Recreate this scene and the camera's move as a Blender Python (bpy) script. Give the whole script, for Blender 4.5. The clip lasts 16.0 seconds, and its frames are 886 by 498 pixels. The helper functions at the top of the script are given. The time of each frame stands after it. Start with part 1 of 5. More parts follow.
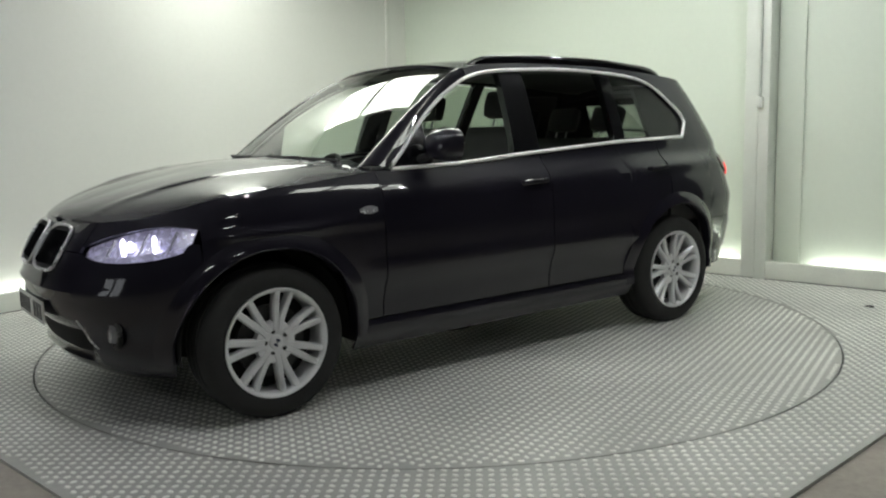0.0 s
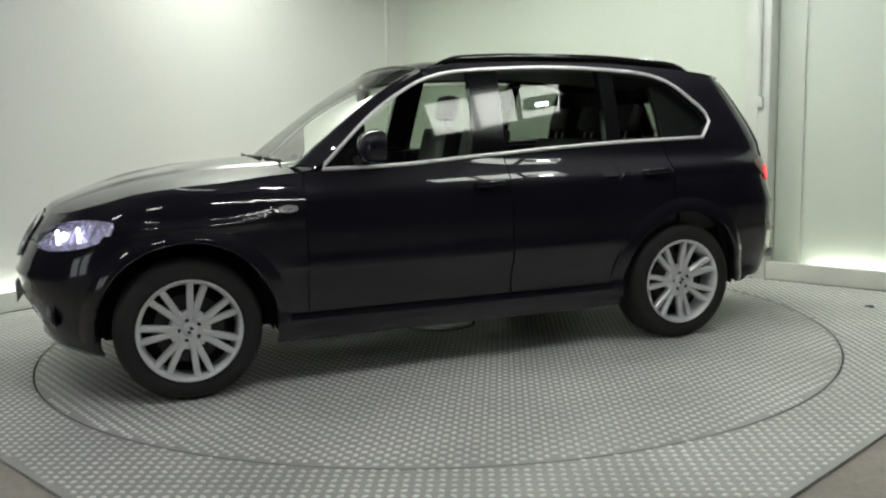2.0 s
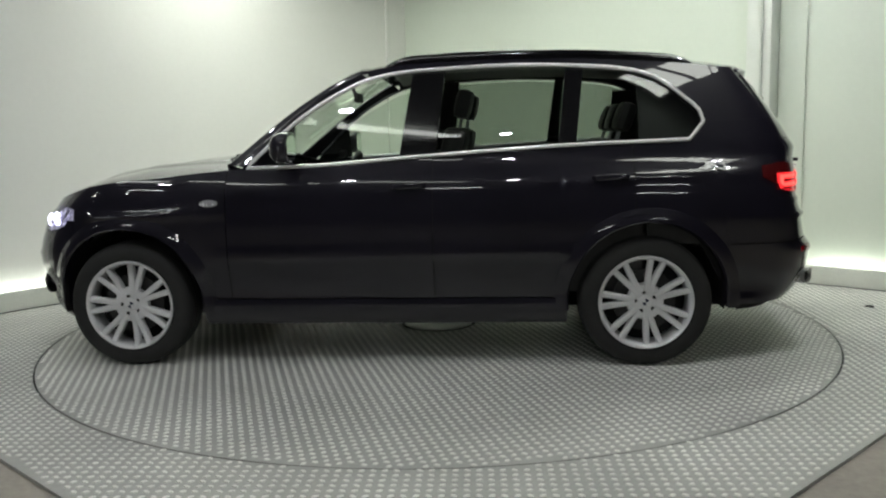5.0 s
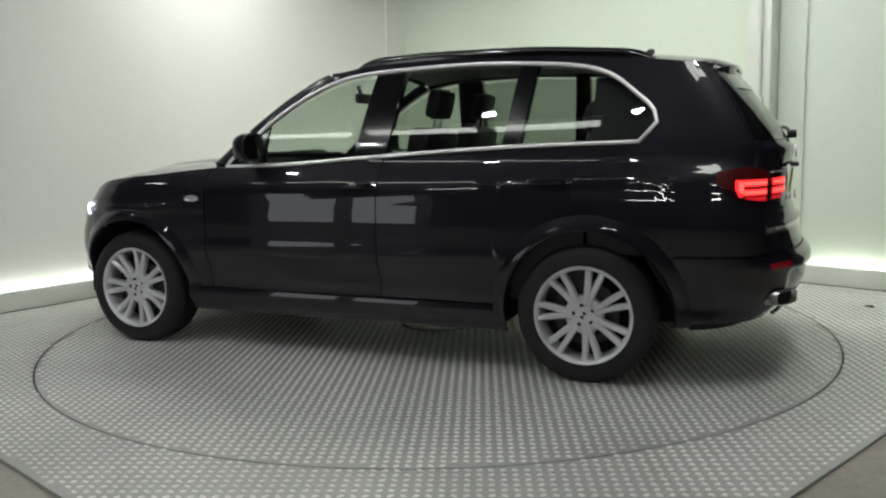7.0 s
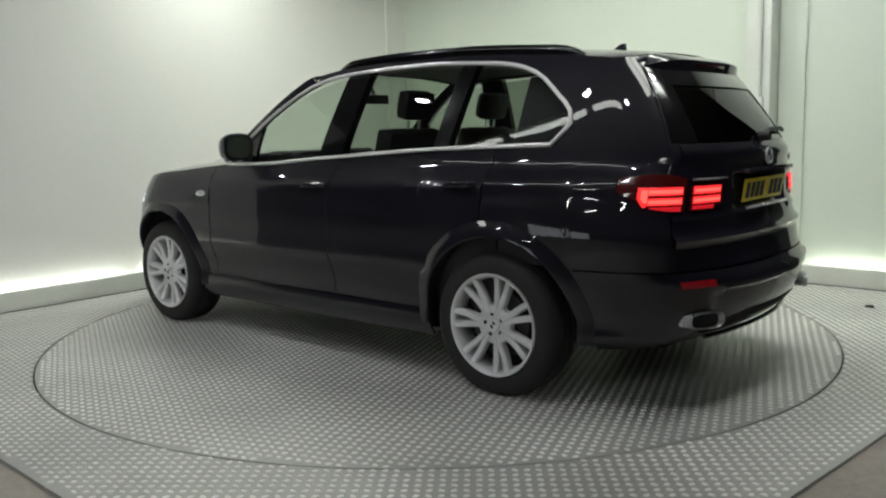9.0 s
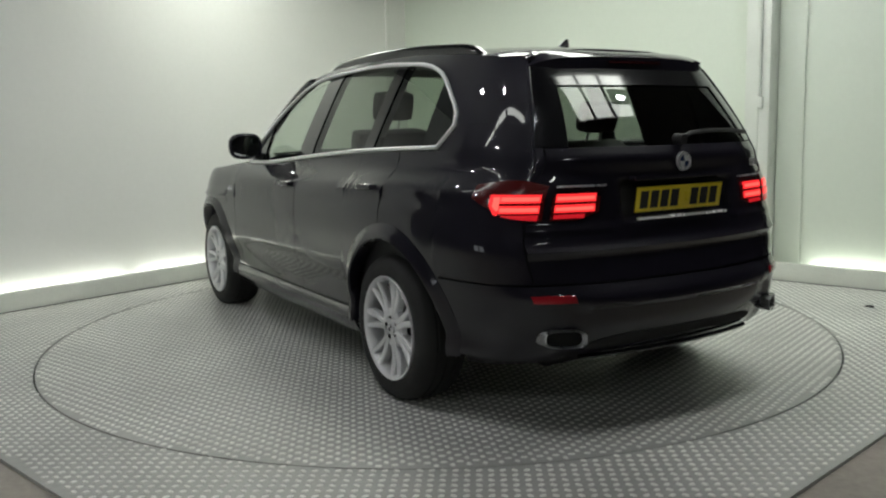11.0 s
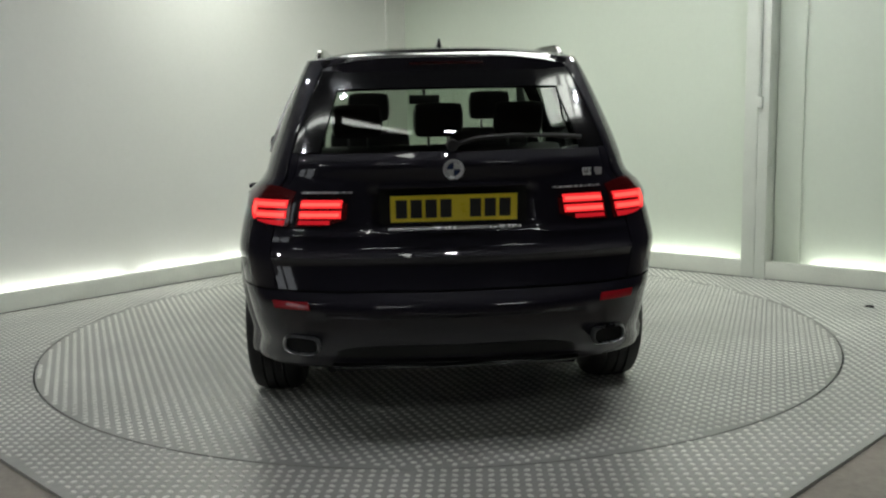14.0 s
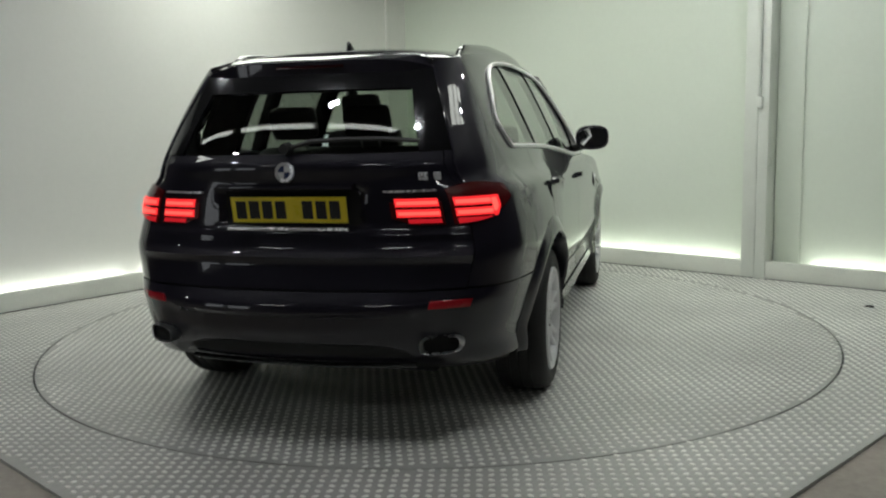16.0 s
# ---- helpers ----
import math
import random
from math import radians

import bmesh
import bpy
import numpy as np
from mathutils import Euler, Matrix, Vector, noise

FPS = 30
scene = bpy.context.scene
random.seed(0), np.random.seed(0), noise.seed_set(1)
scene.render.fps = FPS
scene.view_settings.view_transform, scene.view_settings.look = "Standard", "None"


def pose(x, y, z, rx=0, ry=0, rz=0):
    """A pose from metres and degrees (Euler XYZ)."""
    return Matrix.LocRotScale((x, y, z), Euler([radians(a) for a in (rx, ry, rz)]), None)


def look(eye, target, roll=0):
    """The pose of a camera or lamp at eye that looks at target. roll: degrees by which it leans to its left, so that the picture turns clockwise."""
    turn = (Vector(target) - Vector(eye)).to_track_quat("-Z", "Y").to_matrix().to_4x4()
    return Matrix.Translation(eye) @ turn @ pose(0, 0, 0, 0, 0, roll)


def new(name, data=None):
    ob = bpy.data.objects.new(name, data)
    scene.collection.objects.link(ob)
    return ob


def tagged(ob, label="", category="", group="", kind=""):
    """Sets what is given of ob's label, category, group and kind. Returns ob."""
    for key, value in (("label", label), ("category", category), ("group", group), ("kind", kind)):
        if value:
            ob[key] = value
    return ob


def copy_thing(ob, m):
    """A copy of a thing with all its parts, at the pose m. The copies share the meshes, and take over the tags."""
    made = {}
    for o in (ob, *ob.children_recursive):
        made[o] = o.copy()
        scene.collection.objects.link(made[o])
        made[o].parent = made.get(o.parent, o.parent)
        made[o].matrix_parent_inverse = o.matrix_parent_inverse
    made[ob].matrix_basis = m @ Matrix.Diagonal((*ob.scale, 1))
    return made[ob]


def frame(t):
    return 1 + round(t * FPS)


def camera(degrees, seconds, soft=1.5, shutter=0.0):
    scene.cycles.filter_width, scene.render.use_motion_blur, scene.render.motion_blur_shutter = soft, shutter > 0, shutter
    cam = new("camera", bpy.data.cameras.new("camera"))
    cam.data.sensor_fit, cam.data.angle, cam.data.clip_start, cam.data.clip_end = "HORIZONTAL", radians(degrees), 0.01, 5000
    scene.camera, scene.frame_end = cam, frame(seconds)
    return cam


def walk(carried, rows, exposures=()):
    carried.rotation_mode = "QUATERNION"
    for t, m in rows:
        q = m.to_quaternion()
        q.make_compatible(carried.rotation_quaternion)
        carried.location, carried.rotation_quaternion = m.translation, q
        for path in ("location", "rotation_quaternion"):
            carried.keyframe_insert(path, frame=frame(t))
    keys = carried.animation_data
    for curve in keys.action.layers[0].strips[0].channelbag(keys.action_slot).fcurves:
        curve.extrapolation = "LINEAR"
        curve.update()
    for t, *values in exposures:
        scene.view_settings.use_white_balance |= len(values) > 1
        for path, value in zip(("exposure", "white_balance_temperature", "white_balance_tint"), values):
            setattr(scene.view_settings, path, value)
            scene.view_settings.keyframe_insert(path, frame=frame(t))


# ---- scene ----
HOLD = look((0.0, -5.642, 1.306), (0.00723, -5.642 + 0.99028, 1.306 - 0.13889), -1.336)
cam = camera(55.71, 16.0, soft=2.2)
# the clip's camera closes a little as the bright walls come free of the car
walk(cam, [(0.0, HOLD), (16.0, HOLD)], [(0.0, -0.02), (4.0, 0.0), (8.0, -0.05), (12.0, -0.24), (16.0, -0.34)])


def heading(t):
    """The turntable's turn at t seconds, in degrees; the car's nose points along it."""
    s = (t - 8.0) / 8.0
    return math.degrees(2.58023 - 0.157789 * (t - 8.0) - 0.036533 * s * s + 0.022305 * s ** 3)


AXIS_Y = -0.04
CAR_X, CAR_Y = -1.246, 0.039      # the rear axle's place on the turntable
TABLE_R = 2.508

# ---- world: a dim hall round a lit bay ----
world = bpy.data.worlds.new("hall_air")
world.use_nodes = True
world.node_tree.nodes["Background"].inputs["Color"].default_value = (0.5, 0.55, 0.5, 1)
world.node_tree.nodes["Background"].inputs["Strength"].default_value = 0.03
scene.world = world
scene.view_settings.exposure = 0.0
PANEL_GLOW = 9.9
TUBE_GLOW = 7.6


# ---- materials ----
def material(name, color, rough=0.5, metal=0.0, coat=0.0, glow=None, glow_strength=0.0, spec=0.5):
    m = bpy.data.materials.new(name)
    m.use_nodes = True
    b = m.node_tree.nodes["Principled BSDF"]
    b.inputs["Base Color"].default_value = (*color, 1)
    b.inputs["Roughness"].default_value = rough
    b.inputs["Metallic"].default_value = metal
    b.inputs["Coat Weight"].default_value = coat
    b.inputs["Coat Roughness"].default_value = 0.015
    b.inputs["Specular IOR Level"].default_value = spec
    if glow:
        b.inputs["Emission Color"].default_value = (*glow, 1)
        b.inputs["Emission Strength"].default_value = glow_strength
    return m


def vary(m, amount=0.25, scale=3.0, fine=60.0, bump=0.0, rough_swing=0.15, bump_scale=None):
    """Colour and gloss that swing at two scales, and fine relief."""
    nt = m.node_tree
    b = nt.nodes["Principled BSDF"]
    base = tuple(b.inputs["Base Color"].default_value)
    rough = b.inputs["Roughness"].default_value
    geo = nt.nodes.new("ShaderNodeTexCoord")
    big, small = nt.nodes.new("ShaderNodeTexNoise"), nt.nodes.new("ShaderNodeTexNoise")
    for n, s, d in ((big, scale, 4), (small, fine, 3)):
        n.inputs["Scale"].default_value, n.inputs["Detail"].default_value = s, d
        nt.links.new(geo.outputs["Object"], n.inputs["Vector"])
    mix = nt.nodes.new("ShaderNodeMath")
    mix.operation = "MULTIPLY_ADD"
    nt.links.new(small.outputs["Fac"], mix.inputs[0])
    mix.inputs[1].default_value = 0.5
    nt.links.new(big.outputs["Fac"], mix.inputs[2])
    ramp = nt.nodes.new("ShaderNodeMapRange")
    ramp.inputs["From Min"].default_value, ramp.inputs["From Max"].default_value = 0.45, 1.05
    ramp.inputs["To Min"].default_value, ramp.inputs["To Max"].default_value = 1 - amount, 1 + amount
    nt.links.new(mix.outputs[0], ramp.inputs["Value"])
    col = nt.nodes.new("ShaderNodeVectorMath")
    col.operation = "SCALE"
    col.inputs[0].default_value = base[:3]
    nt.links.new(ramp.outputs[0], col.inputs["Scale"])
    nt.links.new(col.outputs[0], b.inputs["Base Color"])
    r = nt.nodes.new("ShaderNodeMapRange")
    r.inputs["From Min"].default_value, r.inputs["From Max"].default_value = 0.45, 1.05
    r.inputs["To Min"].default_value = max(0.02, rough - rough_swing)
    r.inputs["To Max"].default_value = min(1.0, rough + rough_swing)
    nt.links.new(mix.outputs[0], r.inputs["Value"])
    nt.links.new(r.outputs[0], b.inputs["Roughness"])
    if bump:
        bp = nt.nodes.new("ShaderNodeBump")
        bp.inputs["Strength"].default_value, bp.inputs["Distance"].default_value = bump, 0.004
        nt.links.new(small.outputs["Fac"], bp.inputs["Height"])
        nt.links.new(bp.outputs["Normal"], b.inputs["Normal"])
    return m


def glass(name, tint, rough=0.0):
    """Thin pane: see-through by its tint, with a real gloss on top."""
    m = bpy.data.materials.new(name)
    m.use_nodes = True
    nt = m.node_tree
    nt.nodes.remove(nt.nodes["Principled BSDF"])
    out = nt.nodes["Material Output"]
    clear, shine, mixer = (nt.nodes.new("ShaderNodeBsdfTransparent"), nt.nodes.new("ShaderNodeBsdfGlossy"),
                           nt.nodes.new("ShaderNodeMixShader"))
    clear.inputs["Color"].default_value = (*tint, 1)
    shine.inputs["Roughness"].default_value = rough
    fr = nt.nodes.new("ShaderNodeLayerWeight")
    power, gain = nt.nodes.new("ShaderNodeMath"), nt.nodes.new("ShaderNodeMath")
    power.operation, gain.operation = "POWER", "MULTIPLY_ADD"
    power.inputs[1].default_value, gain.inputs[1].default_value, gain.inputs[2].default_value = 4.0, 0.85, 0.055
    nt.links.new(fr.outputs["Facing"], power.inputs[0])
    nt.links.new(power.outputs[0], gain.inputs[0])
    nt.links.new(gain.outputs[0], mixer.inputs[0])
    nt.links.new(clear.outputs[0], mixer.inputs[1])
    nt.links.new(shine.outputs[0], mixer.inputs[2])
    nt.links.new(mixer.outputs[0], out.inputs["Surface"])
    return m


WALL = vary(material("white wall board", (0.735, 0.740, 0.70), 0.5), 0.03, 0.8, 25.0, 0.03, 0.08)
# the same white board, with the greener lamplight put into its colour
WALL_GREEN_CAST = vary(material("white wall board, green light cast in its colour", (0.70, 0.76, 0.66), 0.5), 0.03, 0.8, 25.0, 0.03, 0.08)
KERB = vary(material("pale painted kerb", (0.74, 0.76, 0.69), 0.55), 0.08, 4.0, 60.0, 0.1)
POST = vary(material("white painted steel post", (0.70, 0.73, 0.67), 0.4), 0.05, 4.0, 60.0, 0.02)
POST_GREY = vary(material("grey steel channel", (0.68, 0.71, 0.65), 0.4), 0.05, 4.0, 60.0, 0.02)
CONDUIT = vary(material("grey conduit", (0.54, 0.57, 0.52), 0.5), 0.1)
PLATE = vary(material("steel tread plate", (0.40, 0.40, 0.375), 0.46, 0.25), 0.22, 1.1, 30.0, 0.08, 0.14)
# much paler than the plate: glints off the relief are put into the colour
LUG = vary(material("steel lugs, glints in their pale colour", (0.84, 0.84, 0.79), 0.42, 0.25), 0.25, 1.1, 40.0, 0.0, 0.12)
GAP = material("black joint", (0.012, 0.012, 0.012), 0.9)
CONCRETE = vary(material("worn brown concrete", (0.33, 0.30, 0.26), 0.8), 0.3, 1.5, 35.0, 0.25)
CEIL = vary(material("dark grey ceiling board", (0.07, 0.07, 0.07), 0.8), 0.15, 1.0, 40.0, 0.05)
FLOOD = material("flood lamp glass", (0.8, 0.8, 0.8), 0.5, glow=(0.93, 0.95, 1.0), glow_strength=390.0)
HALL = vary(material("grey hall cladding", (0.07, 0.07, 0.07), 0.7), 0.3, 0.7, 12.0, 0.1)
LAMP_WHITE = material("lamp diffuser", (0.8, 0.8, 0.8), 0.6, glow=(0.96, 1.0, 0.92), glow_strength=PANEL_GLOW)
LINE_GLOW = material("strip light diffuser", (0.8, 0.8, 0.8), 0.6, glow=(0.96, 1.0, 0.94), glow_strength=9.0)
# glow of the two panes added out of view for the paint to reflect
PANE_GLOW = material("glowing pane added for the gloss", (0.7, 0.7, 0.7), 0.6, glow=(0.9, 0.95, 1.0), glow_strength=1.6)
TUBE_WHITE = material("fluorescent tube", (0.8, 0.8, 0.8), 0.5, glow=(0.97, 1.0, 0.93), glow_strength=TUBE_GLOW)
HALL_FILL_TUBE = material("hall fill tube", (0.8, 0.8, 0.8), 0.5, glow=(0.95, 1.0, 0.95), glow_strength=48.0)
LAMP_BODY = vary(material("white lamp tray", (0.7, 0.7, 0.7), 0.4), 0.05)
PAINT = vary(material("black metallic paint", (0.0082, 0.0072, 0.0128), 0.45, 0.0, 1.0, spec=0.12), 0.25, 2.0, 300.0, 0.0, 0.05)
TRIM_BLACK = vary(material("black plastic trim", (0.013, 0.013, 0.013), 0.5), 0.2, 6.0, 200.0, 0.08, 0.1)
GLOSS_BLACK = material("gloss black trim", (0.006, 0.006, 0.007), 0.12, 0, 0.6)
CHROME = vary(material("satin bright trim", (0.86, 0.86, 0.88), 0.26, 0.65), 0.05, 5.0, 60.0, 0.0, 0.08)
BRIGHT = vary(material("polished bright window trim", (0.93, 0.93, 0.92), 0.32, 0.25), 0.04, 5.0, 60.0, 0.0, 0.06)
ALLOY = vary(material("silver alloy", (0.74, 0.74, 0.75), 0.36, 0.35), 0.08, 6.0, 90.0, 0.0, 0.08)
# metal darkened by hand: the shade inside the wheels is in its colour
ALLOY_SHADED = vary(material("brake and bolt metal, shade in its colour", (0.05, 0.05, 0.05), 0.5, 0.5), 0.2, 10.0, 90.0)
RUBBER = vary(material("tyre rubber", (0.015, 0.015, 0.0145), 0.75), 0.25, 6.0, 120.0, 0.15)
INNER = material("black inner body", (0.008, 0.008, 0.008), 0.9)
SEAT = vary(material("black leather", (0.022, 0.021, 0.021), 0.5), 0.25, 8.0, 120.0, 0.1)
CABIN = vary(material("black cabin plastic", (0.02, 0.02, 0.021), 0.6), 0.2, 8.0, 120.0, 0.05)
CABIN_GREY = vary(material("grey cabin lining", (0.22, 0.22, 0.21), 0.8), 0.1, 8.0, 120.0, 0.05)
GLASS_CLEAR = glass("clear window glass", (0.80, 0.86, 0.80))
GLASS_TINT = glass("tinted window glass", (0.44, 0.48, 0.44))
PIPE = vary(material("dull exhaust steel", (0.42, 0.42, 0.43), 0.3, 1.0), 0.15, 12.0, 80.0)
LENS = glass("lamp lens", (0.86, 0.86, 0.90))
RED_LENS = glass("red lamp lens", (0.55, 0.03, 0.03))
RED_DARK = vary(material("dark red lamp housing", (0.035, 0.004, 0.005), 0.2, 0, 0.6, glow=(1.0, 0.03, 0.03), glow_strength=0.014), 0.1)
RED_GLOW = material("lit red light bar", (0.5, 0.01, 0.01), 0.3, glow=(1.0, 0.030, 0.035), glow_strength=1.25)
RED_CORE = material("bright core of a red light bar", (0.5, 0.02, 0.02), 0.3, glow=(1.0, 0.085, 0.065), glow_strength=2.2)
RED_DIM = material("dimly lit red lens foot", (0.3, 0.01, 0.01), 0.25, 0, 0.5, glow=(1.0, 0.02, 0.035), glow_strength=0.55)
RED_OFF = material("unlit dark red lens", (0.03, 0.004, 0.005), 0.2, 0, 0.4)
REFLECT = material("red reflector", (0.35, 0.012, 0.02), 0.2, 0, 0.6)
HALO = material("lit white ring", (0.8, 0.8, 0.9), 0.3, glow=(0.80, 0.78, 1.0), glow_strength=5.0)
# the reflector is no source; its weak glow stands in for lamplight on it
BOWL = vary(material("lamp bowl with a glow for the light it catches", (0.62, 0.62, 0.72), 0.25, 0.5, glow=(0.72, 0.68, 1.0), glow_strength=0.20), 0.5, 22.0, 60.0)
# yellow raised to carry the light of plate lamps that are not built
PLATE_YELLOW = vary(material("yellow number plate", (0.90, 0.72, 0.04), 0.35), 0.08, 10.0, 150.0)
PLATE_WHITE = vary(material("white number plate", (0.7, 0.7, 0.68), 0.4), 0.05, 10.0, 150.0)
INK = material("black print", (0.012, 0.012, 0.012), 0.5)
MIRROR = material("mirror glass", (0.75, 0.77, 0.78), 0.03, 1.0)
BLUE = material("dark blue enamel", (0.02, 0.03, 0.07), 0.25)
FOG = vary(material("fog lamp glass", (0.30, 0.30, 0.32), 0.15, 0.6), 0.1)
WHITE = material("white enamel", (0.45, 0.45, 0.45), 0.25)


# ---- mesh helpers ----
def part(name, bm, mat, parent=None, label=""):
    """Links a bmesh as one mesh object, under a thing or a part."""
    me = bpy.data.meshes.new(name)
    bm.normal_update()
    bm.to_mesh(me)
    bm.free()
    me.materials.append(mat)
    for p in me.polygons:
        p.use_smooth = True
    me.set_sharp_from_angle(angle=radians(38))
    ob = new(name, me)
    if parent:
        ob.parent = parent
    if label:
        tagged(ob, label)
    return ob


def thing(name, label, category, group="", kind=""):
    return tagged(new(name), label, category, group, kind)


def add_box(bm, lo, hi, m=None, bevel=0.0):
    vs = [bm.verts.new((x, y, z)) for x in (lo[0], hi[0]) for y in (lo[1], hi[1]) for z in (lo[2], hi[2])]
    fs = [bm.faces.new([vs[i] for i in q]) for q in
          ((0, 1, 3, 2), (4, 6, 7, 5), (0, 4, 5, 1), (2, 3, 7, 6), (0, 2, 6, 4), (1, 5, 7, 3))]
    if bevel:
        es = list({e for f in fs for e in f.edges})
        done = bmesh.ops.bevel(bm, geom=es, offset=bevel, segments=2, affect="EDGES", profile=0.6)
        vs = list({v for f in done["faces"] for v in f.verts} | {v for v in vs if v.is_valid})
    if m is not None:
        bmesh.ops.transform(bm, matrix=m, verts=[v for v in vs if v.is_valid])
    return bm


def box(lo, hi, m=None, bevel=0.0):
    return add_box(bmesh.new(), lo, hi, m, bevel)


def add_grid(bm, rows, closed=False, flip=False):
    """Faces over rows of points; closed joins each row's end to its start."""
    vs = [[bm.verts.new(p) for p in r] for r in rows]
    n = len(vs[0])
    for a, b in zip(vs, vs[1:]):
        for i in range(n if closed else n - 1):
            j = (i + 1) % n
            q = [a[i], a[j], b[j], b[i]]
            bm.faces.new(q[::-1] if flip else q)
    return vs


def add_lathe(bm, profile, steps, axis="y", centre=(0, 0, 0)):
    """Turns a profile of (radius, along) about an axis."""
    rows = []
    for r, a in profile:
        row = []
        for i in range(steps):
            c, s = math.cos(math.tau * i / steps), math.sin(math.tau * i / steps)
            p = {"y": (r * c, a, r * s), "z": (r * c, r * s, a), "x": (a, r * c, r * s)}[axis]
            row.append(Vector(p) + Vector(centre))
        rows.append(row)
    return add_grid(bm, rows, closed=True)


def add_tube(bm, pts, r, sides=8, closed=False, flat=1.0):
    """A round bar along points; flat squeezes it along its second axis."""
    pts = [Vector(p) for p in pts]
    rows = []
    n = len(pts)
    for i, p in enumerate(pts):
        if closed:
            way = (pts[(i + 1) % n] - pts[i - 1]).normalized()
        else:
            way = (pts[min(i + 1, n - 1)] - pts[max(i - 1, 0)]).normalized()
        side = way.cross(Vector((0, 0, 1)))
        if side.length < 0.05:
            side = way.cross(Vector((1, 0, 0)))
        side.normalize()
        up = side.cross(way)
        rows.append([p + side * r * math.cos(math.tau * k / sides) + up * r * flat * math.sin(math.tau * k / sides) for k in range(sides)])
    if closed:
        rows.append(rows[0])
    vs = add_grid(bm, rows, closed=True)
    if closed:
        bmesh.ops.remove_doubles(bm, verts=[v for r_ in (vs[0], vs[-1]) for v in r_], dist=1e-6)
    else:
        bm.faces.new(vs[0][::-1])
        bm.faces.new(vs[-1])
    return bm


def curve_through(pts):
    """A smooth function through (x, y) points, with no overshoot."""
    xs, ys = np.array([p[0] for p in pts], float), np.array([p[1] for p in pts], float)
    h, dl = np.diff(xs), np.diff(ys) / np.diff(xs)
    m = np.zeros(len(xs))
    m[0], m[-1] = dl[0], dl[-1]
    for i in range(1, len(xs) - 1):
        if dl[i - 1] * dl[i] > 0:
            w1, w2 = 2 * h[i] + h[i - 1], h[i] + 2 * h[i - 1]
            m[i] = (w1 + w2) / (w1 / dl[i - 1] + w2 / dl[i])

    def at(x):
        x = min(max(x, xs[0]), xs[-1])
        i = min(int(np.searchsorted(xs, x, side="right")) - 1, len(h) - 1)
        t = (x - xs[i]) / h[i]
        return float((2 * t ** 3 - 3 * t * t + 1) * ys[i] + (t ** 3 - 2 * t * t + t) * h[i] * m[i]
                     + (3 * t * t - 2 * t ** 3) * ys[i + 1] + (t ** 3 - t * t) * h[i] * m[i + 1])
    return at


def lerp(a, b, t):
    return a + (b - a) * t


def steps_between(a, b, n):
    return [lerp(a, b, i / n) for i in range(n + 1)]


# ---- the bay: walls, kerbs, posts, floor ----
CORNER = Vector((-0.30, 4.25, 0))
LEFT_WAY = Vector((-2.47, -2.88, 0)).normalized()
RIGHT_WAY = Vector((2.94, -2.76, 0)).normalized()
WALL_H = 3.5
KERB_H = 0.15


def along(origin, way, inward):
    """A pose whose x runs along a wall and y points into the room."""
    m = Matrix.Identity(4)
    m.col[0][:3], m.col[1][:3], m.col[2][:3], m.col[3][:3] = way, inward, (0, 0, 1), origin
    return m


IN_LEFT = Vector((-LEFT_WAY.y, LEFT_WAY.x, 0))
IN_LEFT = IN_LEFT if IN_LEFT.y < 0 else -IN_LEFT
IN_RIGHT = Vector((-RIGHT_WAY.y, RIGHT_WAY.x, 0))
IN_RIGHT = IN_RIGHT if IN_RIGHT.y < 0 else -IN_RIGHT
BACK = 0.17                     # the wall stands this far behind the kerb's face
WALL_LEFT, WALL_RIGHT = 6.0, 5.7     # lengths of the two walls from the corner


def wall(name, way, inward, length, label, mat):
    m = along(CORNER, way, inward)
    w = tagged(part(name, box((-0.30, -BACK - 0.12, -0.05), (length, -BACK, WALL_H), m), mat), label, "wall", kind="structure")
    return w, m


wall_left, M_LEFT = wall("wall_left", LEFT_WAY, IN_LEFT, WALL_LEFT, "smooth white wall board washed by light from its foot", WALL)
wall_right, M_RIGHT = wall("wall_right", RIGHT_WAY, IN_RIGHT, WALL_RIGHT, "smooth white wall board, a faint green light cast put into its colour", WALL_GREEN_CAST)


def kerb(name, m, length, runs):
    k = tagged(part(name, box((0.06, -0.045, -0.05), (length, 0, KERB_H), m, 0.006), KERB),
               "low pale painted kerb that hides the strip lights", "kerb", kind="structure")
    part("kerb_joint", box((0.06, 0.001, 0.0006), (length, 0.009, 0.004), m), GAP, k, "dark joint between kerb and floor")
    for i, (a, b) in enumerate(runs):
        lamp = thing("strip_light", "lit white fluorescent strip behind the low kerb", "light", "strip lights at the wall foot")
        bm = bmesh.new()
        add_box(bm, (a, -0.15, 0.0), (b, -0.085, 0.085), m, 0.004)
        part("tray", bm, LAMP_BODY, lamp)
        bm = bmesh.new()
        add_tube(bm, [m @ Vector((lerp(a + 0.02, b - 0.02, t), -0.112, 0.110)) for t in (0, 0.25, 0.5, 0.75, 1)], 0.019, 10)
        part("tube", bm, TUBE_WHITE, lamp)
    return k


kerb("kerb_left", M_LEFT, WALL_LEFT, [(0.12, 1.32), (1.36, 2.66), (2.72, 3.45), (3.55, 4.95), (5.0, 5.95)])
kerb("kerb_right", M_RIGHT, WALL_RIGHT, [(0.12, 1.35), (1.39, 2.62), (2.66, 3.95), (4.52, 5.65)])

